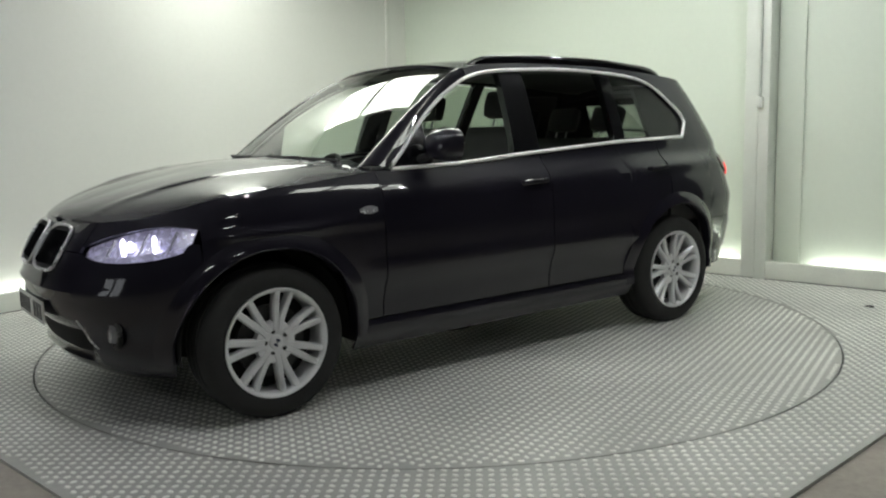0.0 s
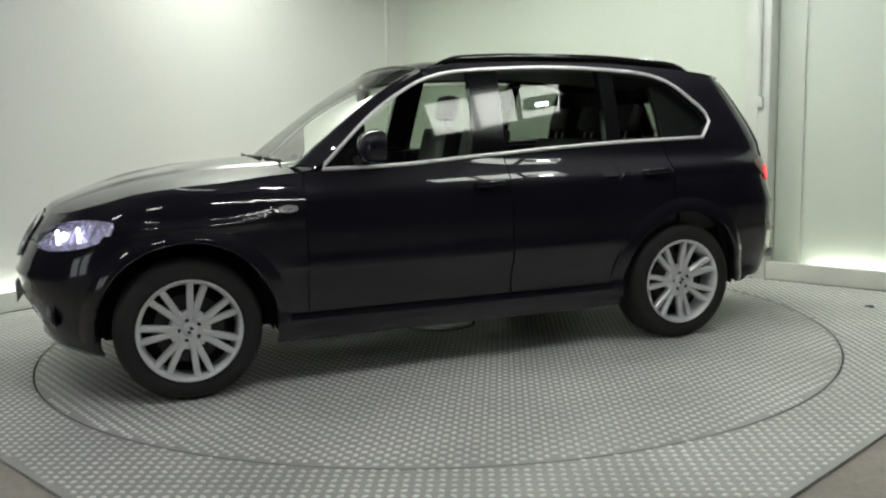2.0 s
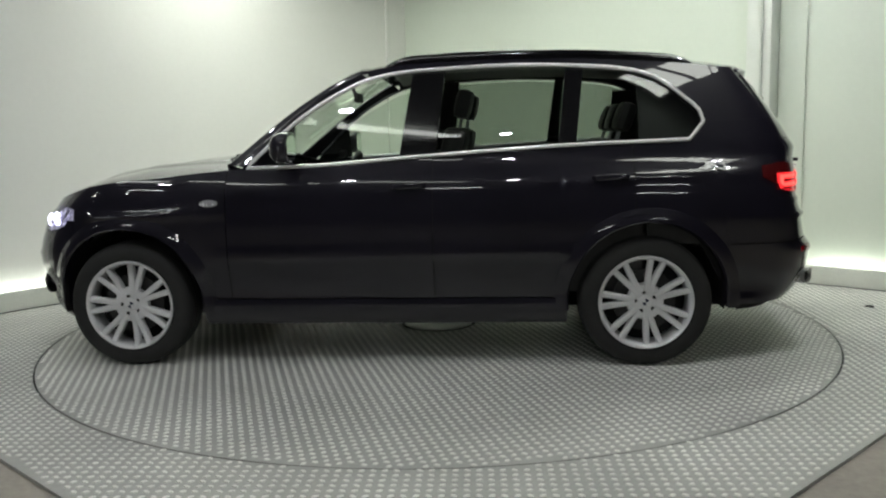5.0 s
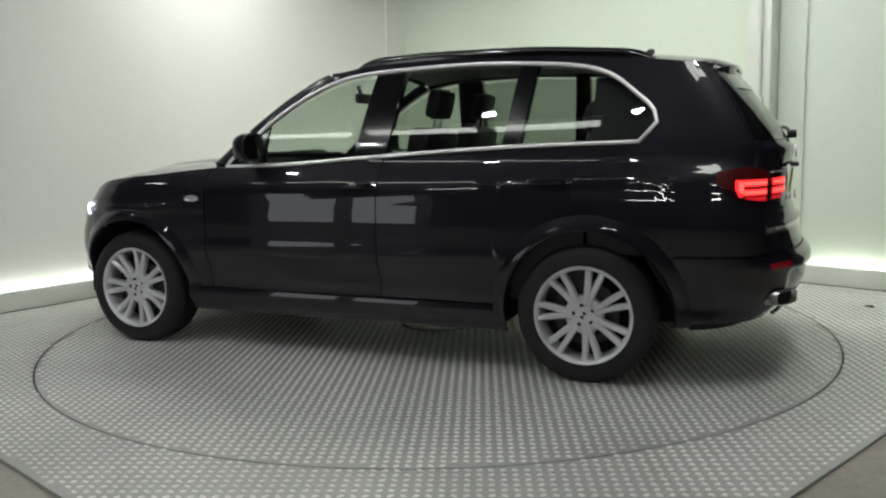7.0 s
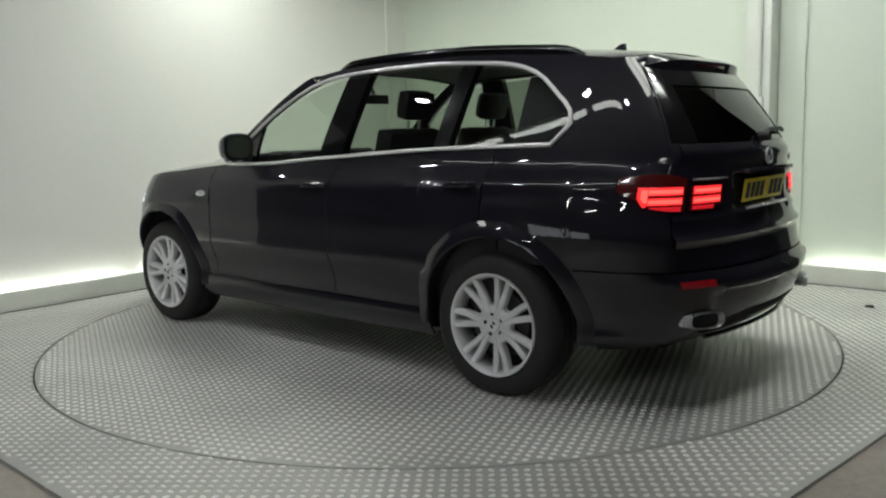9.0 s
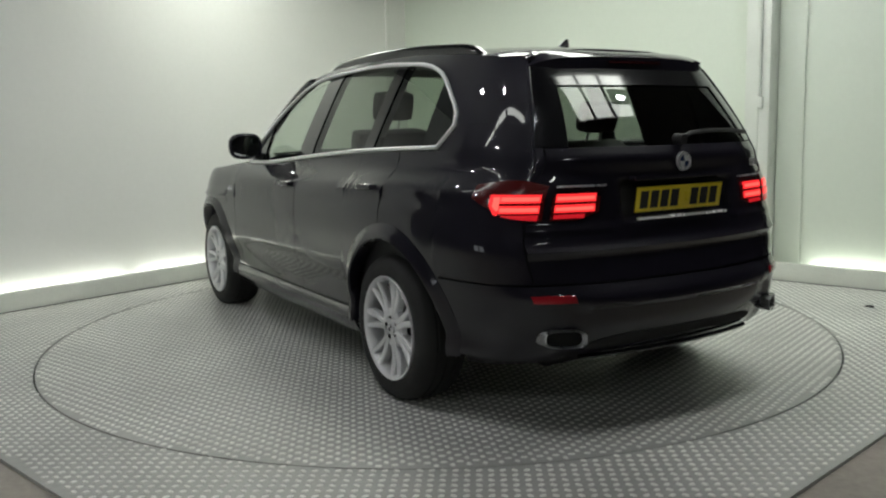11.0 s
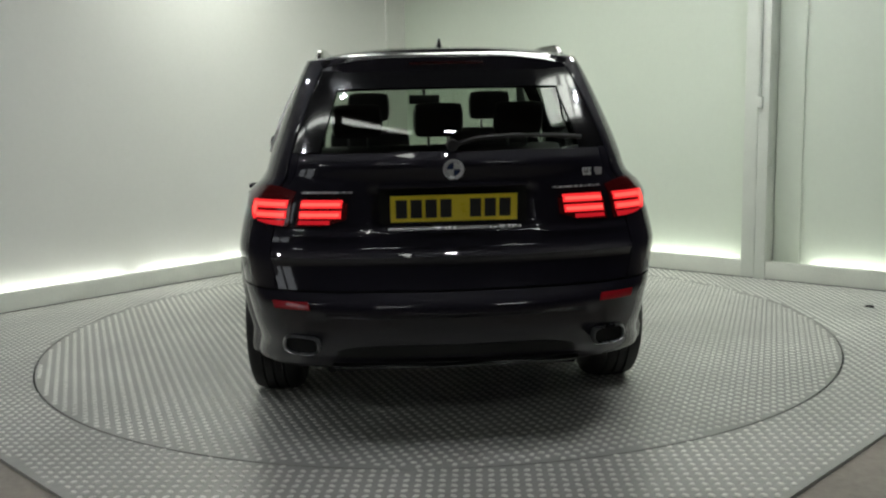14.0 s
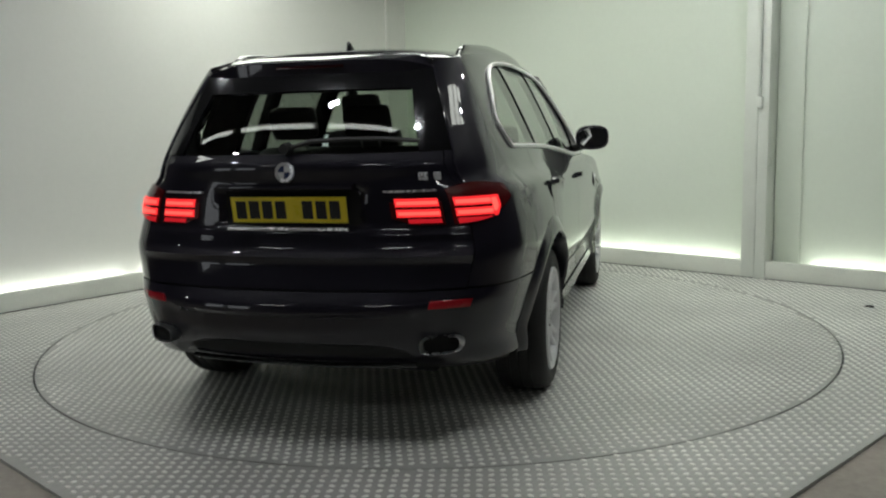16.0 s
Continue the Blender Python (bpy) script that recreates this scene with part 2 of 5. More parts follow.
# posts on the right wall, where two runs of board meet
post = thing("wall_post", "pale steel post with a white channel at a board joint", "post")
part("column", box((4.015, -0.17, 0.0), (4.130, 0.006, WALL_H), M_RIGHT, 0.008), POST_GREY, post)
part("channel", box((4.136, -0.17, 0.0), (4.225, 0.014, WALL_H), M_RIGHT, 0.006), POST, post, "white steel channel")
part("cover_strip", box((4.232, -0.168, 0.0), (4.45, -0.150, WALL_H), M_RIGHT, 0.006), WALL_GREEN_CAST, post)
conduit = thing("conduit", "thin grey cable conduit down a wall post", "conduit")
bm = bmesh.new()
add_tube(bm, [M_RIGHT @ Vector((4.150, 0.026, z)) for z in (1.52, 2.2, 2.9, WALL_H)], 0.011, 8)
part("pipe", bm, CONDUIT, conduit, "grey pipe")
part("end_box", box((4.128, 0.012, 1.44), (4.178, 0.045, 1.53), M_RIGHT, 0.006), POST_GREY, conduit, "small grey end box")
joint = thing("corner_strip", "pale cover strip in the wall corner", "trim")
part("strip", box((0.10, -0.172, 0.15), (0.16, -0.15, WALL_H), M_LEFT, 0.004), WALL, joint)

# hall floor under everything, and the raised square of tread plate round the turntable
STEP = 0.014
bm = bmesh.new()
add_box(bm, (-14, -16, -STEP - 0.3), (14, 9, -STEP))
tagged(part("floor", bm, CONCRETE), "worn brown concrete hall floor", "floor", kind="structure")


def meet(p, u, q, v):
    d = u.x * v.y - u.y * v.x
    t = ((q.x - p.x) * v.y - (q.y - p.y) * v.x) / d
    return p + u * t


NEAR_L, NEAR_L_WAY = Vector((-1.62, -2.49, 0)), Vector((1, -0.93, 0)).normalized()
NEAR_R, NEAR_R_WAY = Vector((1.60, -2.51, 0)), Vector((1, 0.90, 0)).normalized()
SQUARE = [CORNER, meet(CORNER, LEFT_WAY, NEAR_L, NEAR_L_WAY), meet(NEAR_L, NEAR_L_WAY, NEAR_R, NEAR_R_WAY),
          meet(NEAR_R, NEAR_R_WAY, CORNER, RIGHT_WAY)]


def in_square(x, y, rim):
    for a, b in zip(SQUARE, SQUARE[1:] + SQUARE[:1]):
        way = (b - a).normalized()
        if way.x * (y - a.y) - way.y * (x - a.x) < rim:
            return False
    return True


def lug_field(inside, turn, pitch=0.046):
    """Raised lozenges in alternate directions on a square grid, each a small blunt wedge."""
    verts, faces = [], []
    n = int(6.2 / pitch)
    ca, sa = math.cos(turn), math.sin(turn)
    for i in range(-n, n + 1):
        for j in range(-n, n + 1):
            u, v = i * pitch, j * pitch
            x, y = u * ca - v * sa, u * sa + v * ca
            if not inside(x, y):
                continue
            a = turn + (math.pi / 4 if (i + j) % 2 else -math.pi / 4)
            c, s = math.cos(a), math.sin(a)
            k = len(verts)
            for L, w, z in ((0.0165, 0.0118, 0.0), (0.0130, 0.0085, 0.0034)):
                for e in range(6):
                    p, q = L * math.cos(math.tau * e / 6), w * math.sin(math.tau * e / 6)
                    verts.append((x + p * c - q * s, y + p * s + q * c, z))
            faces += [tuple(range(k + 6, k + 12))] + [(k + e, k + (e + 1) % 6, k + 6 + (e + 1) % 6, k + 6 + e) for e in range(6)]
    me = bpy.data.meshes.new("tread_relief")
    me.from_pydata(verts, [], faces)
    me.materials.append(LUG)
    return me


# fixed plate: a square with a round hole for the turntable
bm = bmesh.new()
ring_in, ring_out, ring_low = [], [], []
N = 192
for i in range(N):
    a = math.tau * i / N
    c, s = math.cos(a), math.sin(a)
    ring_in.append(Vector((c * (TABLE_R + 0.011), s * (TABLE_R + 0.011), 0)))
    best = 99.0
    for p, q in zip(SQUARE, SQUARE[1:] + SQUARE[:1]):
        w = q - p
        d = c * w.y - s * w.x
        if abs(d) > 1e-9:
            r = (p.x * w.y - p.y * w.x) / d
            if 0 < r < best:
                best = r
    ring_out.append(Vector((c * best, s * best, 0)))
low = Vector((0, 0, -0.0135))
add_grid(bm, [[p + low for p in ring_in], ring_in, ring_out, [p + low for p in ring_out]], closed=True, flip=True)
bmesh.ops.recalc_face_normals(bm, faces=bm.faces)
deck = tagged(part("tread_plate_floor", bm, PLATE), "grey steel tread plate floor round the turntable", "floor", kind="structure")
lugs = new("tread_relief", lug_field(lambda x, y: math.hypot(x, y) > TABLE_R + 0.022 and in_square(x, y, 0.03), radians(-3.0)))
lugs.parent = deck
tagged(lugs, kind="stuff")

# turntable
table = thing("turntable", "round steel tread plate turntable flush with the floor", "turntable")
bm = bmesh.new()
add_lathe(bm, [(0.0001, 0.0), (0.30, 0.0), (1.2, 0.0), (TABLE_R, 0.0), (TABLE_R, -0.012)], 192, "z")
bmesh.ops.recalc_face_normals(bm, faces=bm.faces)
part("deck", bm, PLATE, table)
tl = new("tread_relief", lug_field(lambda x, y: 0.26 < math.hypot(x, y) < TABLE_R - 0.018, radians(20.0)))
tl.parent = table
tagged(tl, kind="stuff")
bm = bmesh.new()
add_lathe(bm, [(0.0001, 0.006), (0.225, 0.008), (0.232, 0.0)], 64, "z")
bmesh.ops.recalc_face_normals(bm, faces=bm.faces)
part("centre_cover", bm, PLATE, table, "plain round steel cover plate")
bm = bmesh.new()
add_lathe(bm, [(0.233, 0.0042), (0.252, 0.0042)], 64, "z")
part("cover_joint", bm, GAP, table, "dark joint round the cover")
bm = bmesh.new()
add_lathe(bm, [(TABLE_R - 0.001, -0.010), (TABLE_R + 0.0105, -0.010)], 192, "z")
part("rim_gap", bm, GAP, table, "dark gap round the turntable")

# ceiling over the bay with its light panels; dark hall behind
bm = bmesh.new()
add_box(bm, (-6.5, -4.6, WALL_H), (6.5, 5.5, WALL_H + 0.1))
tagged(part("ceiling", bm, CEIL), "dark grey ceiling board over the bay", "ceiling", kind="structure")


def light_panel(m, w, l, label="lit white rectangular ceiling light panel", bars=1):
    t = thing("ceiling_light", label, "light", "lights over the bay")
    t.matrix_basis = m
    bm = bmesh.new()
    for lo, hi in (((-w, -l, -0.06), (-w + 0.03, l, 0)), ((w - 0.03, -l, -0.06), (w, l, 0)),
                   ((-w + 0.03, -l, -0.06), (w - 0.03, -l + 0.03, 0)), ((-w + 0.03, l - 0.03, -0.06), (w - 0.03, l, 0))):
        add_box(bm, lo, hi)
    part("surround", bm, LAMP_BODY, t)
    part("diffuser", box((-w + 0.03, -l + 0.03, -0.035), (w - 0.03, l - 0.03, -0.005)), LAMP_WHITE, t)
    for k in range(bars):
        y = lerp(-l, l, (k + 1) / (bars + 1))
        part("bar", box((-w + 0.03, y - 0.03, -0.055), (w - 0.03, y + 0.03, -0.036)), TRIM_BLACK, t)
    return t


for x, y, rz, w, l in ((-1.42, 1.72, 43, 0.46, 1.05), (0.95, 0.75, 46, 0.52, 1.30), (2.05, -1.85, -48, 0.38, 0.68)):
    light_panel(pose(x, y, WALL_H - 0.002, 0, 0, rz), w, l, bars=2 if l < 0.9 else 1)


def flood_lamp(x, y, rz):
    """A small bright flood lamp under the ceiling, tipped towards the middle of the bay."""
    t = thing("flood_lamp", "small bright white flood lamp under the ceiling", "light", "flood lamps")
    t.matrix_basis = pose(x, y, WALL_H - 0.16, 0, 0, rz)
    part("housing", box((-0.17, -0.11, 0.0), (0.17, 0.11, 0.07), None, 0.012), TRIM_BLACK, t)
    part("lamp_glass", box((-0.062, -0.032, -0.012), (0.062, 0.032, -0.002)), FLOOD, t)
    part("bracket", box((-0.02, -0.015, 0.07), (0.02, 0.015, 0.16)), TRIM_BLACK, t)


# the one at (-2.9, -2.5) is made up, to brighten the near left floor
for x, y, rz in ((2.35, -1.55, 40), (-1.12, -2.25, 0), (0.25, -2.95, 0), (-2.9, -2.5, -40), (-2.5, -0.75, -60), (2.6, 0.2, 60)):
    flood_lamp(x, y, rz)

# walls and roof out of view, added as dark surroundings for the gloss
for name, lo, hi in (("wall_hall_back", (-14, -16.2, -0.3), (14, -16, 6.5)), ("wall_hall_left", (-14.2, -16, -0.3), (-14, 9, 6.5)),
                     ("wall_hall_right", (14, -16, -0.3), (14.2, 9, 6.5)), ("wall_hall_front", (-14, 9, -0.3), (14, 9.2, 6.5)),
                     ("ceiling_hall", (-14, -16, 6.5), (14, 9, 6.7))):
    tagged(part(name, box(lo, hi), HALL), "unseen grey hall cladding, kept dark for the car gloss", "ceiling" if "ceil" in name else "wall", kind="structure")

def line_light(m):
    """One length of a row of ceiling strip lights."""
    t = thing("line_light", "long white strip light under the ceiling", "light", "row of ceiling strip lights")
    t.matrix_basis = m
    part("tray", box((-0.60, -0.075, 0.02), (0.60, 0.075, 0.10), None, 0.008), LAMP_BODY, t)
    part("diffuser", box((-0.58, -0.052, 0.0), (0.58, 0.052, 0.018), None, 0.006), LINE_GLOW, t)


for k in range(3):
    line_light(pose(lerp(-3.25, -0.75, k / 2), lerp(-1.75, -2.80, k / 2), WALL_H - 0.10, 0, 0, -22.8))


# fill lamps out of view, added to lift the hall and the near floor
def hall_fill_batten(x, y):
    t = thing("hall_fill_light", "unseen fluorescent batten added as fill light in the hall", "light", "hall lights")
    t.matrix_basis = pose(x, y, 4.6)
    part("tray", box((-0.75, -0.09, 0.0), (0.75, 0.09, 0.06), None, 0.01), LAMP_BODY, t)
    bm = bmesh.new()
    for dy in (-0.045, 0.045):
        add_tube(bm, [(-0.72, dy, -0.02), (0.0, dy, -0.02), (0.72, dy, -0.02)], 0.018, 8)
    part("tube_pair", bm, HALL_FILL_TUBE, t)
    for dx in (-0.6, 0.6):
        part("hanger", box((dx - 0.008, -0.008, 0.06), (dx + 0.008, 0.008, 1.9)), LAMP_BODY, t)


for x, y in ((-6.0, -7.0), (-1.5, -8.5), (3.0, -8.5), (-8.5, -3.0)):
    hall_fill_batten(x, y)

# unseen glowing panel, added for the pale patch in the car's gloss
door = thing("gloss_panel", "unseen panel with two glowing panes, added for a pale patch in the car gloss", "door")
HD = pose(-7.4, -6.2, -STEP, 0, 0, 37)
part("gloss_leaf", box((-0.03, -1.3, 0.05), (0.03, 1.3, 2.15), HD, 0.01), LAMP_BODY, door)
for y in (-0.65, 0.65):
    part("gloss_pane", box((0.03, y - 0.5, 0.25), (0.045, y + 0.5, 1.95), HD, 0.01), PANE_GLOW, door, "added glowing pane, out of view")
part("gloss_post", box((-0.06, -1.42, 0.0), (0.06, -1.31, 2.25), HD, 0.01), POST_GREY, door)
part("gloss_post", box((-0.06, 1.31, 0.0), (0.06, 1.42, 2.25), HD, 0.01), POST_GREY, door)

# a small dark mark on the plate, given the shape of a low stud
bolt = thing("floor_mark", "small dark mark on the tread plate, built as a stud", "bolt")
bm = bmesh.new()
add_lathe(bm, [(0.0001, 0.010), (0.016, 0.010), (0.022, 0.004), (0.034, 0.003), (0.035, 0.0)], 12, "z", (3.07, 0.18, 0.0))
part("head", bm, RUBBER, bolt)


# ---- the car: one smooth shell, cut into panels ----
# x forward from the rear axle, y to the car's left, z up from the ground
BREADTH = curve_through([(0.20, 0.84), (0.26, 0.90), (0.34, 0.930), (0.40, 0.920), (0.50, 0.943), (0.58, 0.959), (0.66, 0.965), (0.80, 0.966), (0.93, 0.957),
                      (1.02, 0.935), (1.08, 0.895), (1.13, 0.848), (1.22, 0.818), (1.34, 0.770), (1.50, 0.700), (1.60, 0.652),
                      (1.66, 0.618), (1.72, 0.58)])


def HALF(z):
    return 1.033 * BREADTH(z) * (1 + 0.022 * min(1.0, max(0.0, (z - 1.0) / 0.2)))


NOSE = curve_through([(0.20, 3.560), (0.26, 3.650), (0.40, 3.715), (0.58, 3.765), (0.68, 3.750), (0.80, 3.695), (0.90, 3.620),
                      (1.0, 3.525), (1.1, 3.395), (1.8, 2.945)])
TAIL = curve_through([(0.20, -0.695), (0.30, -0.885), (0.40, -1.010), (0.50, -1.060), (0.60, -1.065), (0.66, -1.020), (0.80, -0.982),
                      (0.95, -0.948), (1.10, -0.950), (1.17, -0.960), (1.22, -0.930), (1.30, -0.880), (1.42, -0.790), (1.54, -0.690),
                      (1.64, -0.595), (1.72, -0.525)])
FRONT_AT, REAR_AT = 2.75, -0.24
FRONT_LEN, REAR_LEN = 1.2, 1.0
S_FRONT, S_REAR = FRONT_AT + FRONT_LEN, REAR_AT - REAR_LEN


def draw_in(p):
    """The cabin narrows in plan from the middle pillar back, and the body behind the rear wheels."""
    high = min(1.0, max(0.0, (p.z - 1.0) / 0.2))
    if p.x < 1.4:
        p.y *= 1 - 0.0115 * high * (1.4 - p.x) ** 2
    if p.x < 0.4:
        p.y *= 1 - (0.052 + 0.022 * min(1.0, max(0.0, (p.z - 0.80) / 0.15)) * (1 - high)
                    + 0.035 * min(1.0, max(0.0, (0.82 - p.z) / 0.25))) * (0.4 - p.x) ** 2
    return p


def plain(s, z):
    w = HALF(z)
    if s > FRONT_AT:
        f = min(1.0, (s - FRONT_AT) / FRONT_LEN) * math.pi / 2
        return Vector((lerp(FRONT_AT, NOSE(z), math.sin(f) ** (2 / 3.3)), w * max(0.0, math.cos(f)) ** (2 / 2.3), z))
    if s < REAR_AT:
        f = min(1.0, (REAR_AT - s) / REAR_LEN) * math.pi / 2
        return draw_in(Vector((lerp(REAR_AT, TAIL(z), math.sin(f) ** (2 / 5.5)), w * max(0.0, math.cos(f)) ** (2 / 2.05), z)))
    return draw_in(Vector((s, w, z)))


def shell(s, z, off=0.0):
    """A point of the car's left half; s runs from the tail's middle round the side to the nose's middle."""
    p = plain(s, z)
    if off:
        h = 0.004
        a = plain(min(s + h, S_FRONT), z) - plain(max(s - h, S_REAR), z)
        b = plain(s, z + h) - plain(s, z - h)
        n = b.cross(a)
        n = n.normalized() if n.length > 1e-9 else Vector((0, 1, 0))
        if n.dot(p - Vector((1.4, 0, p.z))) < 0:
            n = -n
        if s >= S_FRONT - 1e-6 or s <= S_REAR + 1e-6:
            n.y = 0
        p = p + n * off
    return p


def s_at(value, z, axis, low_s, high_s):
    """The s in a stretch at which the shell's x or y takes a value."""
    a, b = low_s, high_s
    rising = plain(b, z)[axis] > plain(a, z)[axis]
    for _ in range(40):
        m = (a + b) / 2
        if (plain(m, z)[axis] < value) == rising:
            a = m
        else:
            b = m
    return (a + b) / 2


def s_tail_y(y, z):
    return s_at(y, z, 1, S_REAR, REAR_AT)


def s_tail_x(x, z):
    return s_at(x, z, 0, S_REAR, REAR_AT) if x < REAR_AT else x


def s_nose_y(y, z):
    return s_at(y, z, 1, FRONT_AT, S_FRONT)


def s_nose_x(x, z):
    return s_at(x, z, 0, FRONT_AT, S_FRONT) if x > FRONT_AT else x


def grid_panel(rows, mirrored=False):
    """A sheet over rows of (point, inner point), with its rim turned inwards."""
    bm = bmesh.new()
    outer = [[Vector(p[0]) for p in r] for r in rows]
    inner = [[Vector(p[1]) for p in r] for r in rows]
    if mirrored:
        for g in (outer, inner):
            for r in g:
                for p in r:
                    p.y = -p.y
    vs = add_grid(bm, outer)
    rim = vs[0] + [r[-1] for r in vs[1:]] + vs[-1][-2::-1] + [r[0] for r in vs[-2:0:-1]]
    rin = inner[0] + [r[-1] for r in inner[1:]] + inner[-1][-2::-1] + [r[0] for r in inner[-2:0:-1]]
    iv = [bm.verts.new(p) for p in rin]
    n = len(rim)
    for i in range(n):
        j = (i + 1) % n
        bm.faces.new((rim[i], iv[i], iv[j], rim[j]))
    bmesh.ops.remove_doubles(bm, verts=bm.verts, dist=1e-5)
    bmesh.ops.recalc_face_normals(bm, faces=bm.faces)
    # the sheet must face outwards
    mid = bm.faces[:]
    tot = sum(f.normal.dot(f.calc_center_median() - Vector((1.4, 0, 0.7))) * f.calc_area() for f in mid)
    if tot < 0:
        bmesh.ops.reverse_faces(bm, faces=bm.faces)
    return bm


def shell_rows(columns, nz, off=0.0, depth=0.014):
    """columns: (s, low z, high z); s may be a function of z."""
    rows = []
    for s, lo, hi in columns:
        r = []
        for z in steps_between(lo, max(hi, lo + 0.002), nz):
            sv = s(z) if callable(s) else s
            r.append((shell(sv, z, off), shell(sv, z, off - depth)))
        rows.append(r)
    return rows


def both_halves(rows):
    """Rows from the middle outwards become rows across the whole width."""
    flip = lambda v: Vector((v.x, -v.y, v.z))
    return [[(flip(a), flip(b)) for a, b in r] for r in rows[:0:-1]] + rows


car = thing("car", "black five-door estate car with silver alloy wheels, lamps lit", "car")

WHEEL_X = (0.0, 2.933)
ARCH_Z, ARCH_R = 0.36, 0.432
BELT = curve_through([(-0.235, 1.228), (0.43, 1.211), (1.27, 1.165), (1.90, 1.124), (2.229, 1.118)])
DLO_TOP = curve_through([(-0.322, 1.330), (-0.30, 1.385), (-0.227, 1.455), (-0.061, 1.579), (0.06, 1.618), (0.216, 1.640), (0.731, 1.664),
                         (1.235, 1.648), (1.40, 1.633), (1.563, 1.597), (1.72, 1.525), (1.889, 1.420), (2.229, 1.124)])
ROOF_Z = curve_through([(-0.75, 1.575), (-0.4, 1.635), (0.0, 1.672), (0.45, 1.698), (0.9, 1.702), (1.3, 1.690), (1.5, 1.668), (1.7, 1.60),
                        (2.0, 1.42), (2.36, 1.135)])
HOOD_Z = curve_through([(2.2, 1.123), (2.5, 1.100), (2.75, 1.073), (3.0, 1.038), (3.2, 0.993), (3.45, 0.943), (3.7, 0.923), (3.95, 0.918)])


def dlo_low(x):
    return BELT(x) if x >= -0.235 else lerp(1.330, 1.228, (x + 0.322) / 0.087)


def arch(x, r=ARCH_R):
    """The wheel arch's lower edge at x, or 0 away from the wheels."""
    for wx in WHEEL_X:
        if abs(x - wx) < r:
            return ARCH_Z + math.sqrt(r * r - (x - wx) ** 2)
    return 0.0


def arch_reach(z, gap=0.0):
    """How far the wheel opening reaches fore and aft of the axle at a height."""
    return math.sqrt(max(0.0, (ARCH_R + gap) ** 2 - (z - ARCH_Z) ** 2))


def arch_marks(a, b, r=ARCH_R):
    """x marks from a to b, crowded where an arch is steep."""
    xs = set(round(v, 4) for v in steps_between(a, b, max(4, int((b - a) / 0.05))))
    for wx in WHEEL_X:
        for k in range(0, 41):
            x = wx + r * 0.99999 * math.cos(math.pi * k / 40)
            if a < x < b:
                xs.add(round(x, 5))
    return sorted(xs)


def door_rise(x, z):
    """The door's creases: one along the handles, one low down over a tucked-in foot."""
    return (0.012 * math.exp(-((z - (1.005 + 0.02 * (1.2 - x))) / 0.022) ** 2) + 0.010 * math.exp(-((z - 0.615) / 0.035) ** 2)
            - 0.012 * math.exp(-((z - 0.50) / 0.06) ** 2))


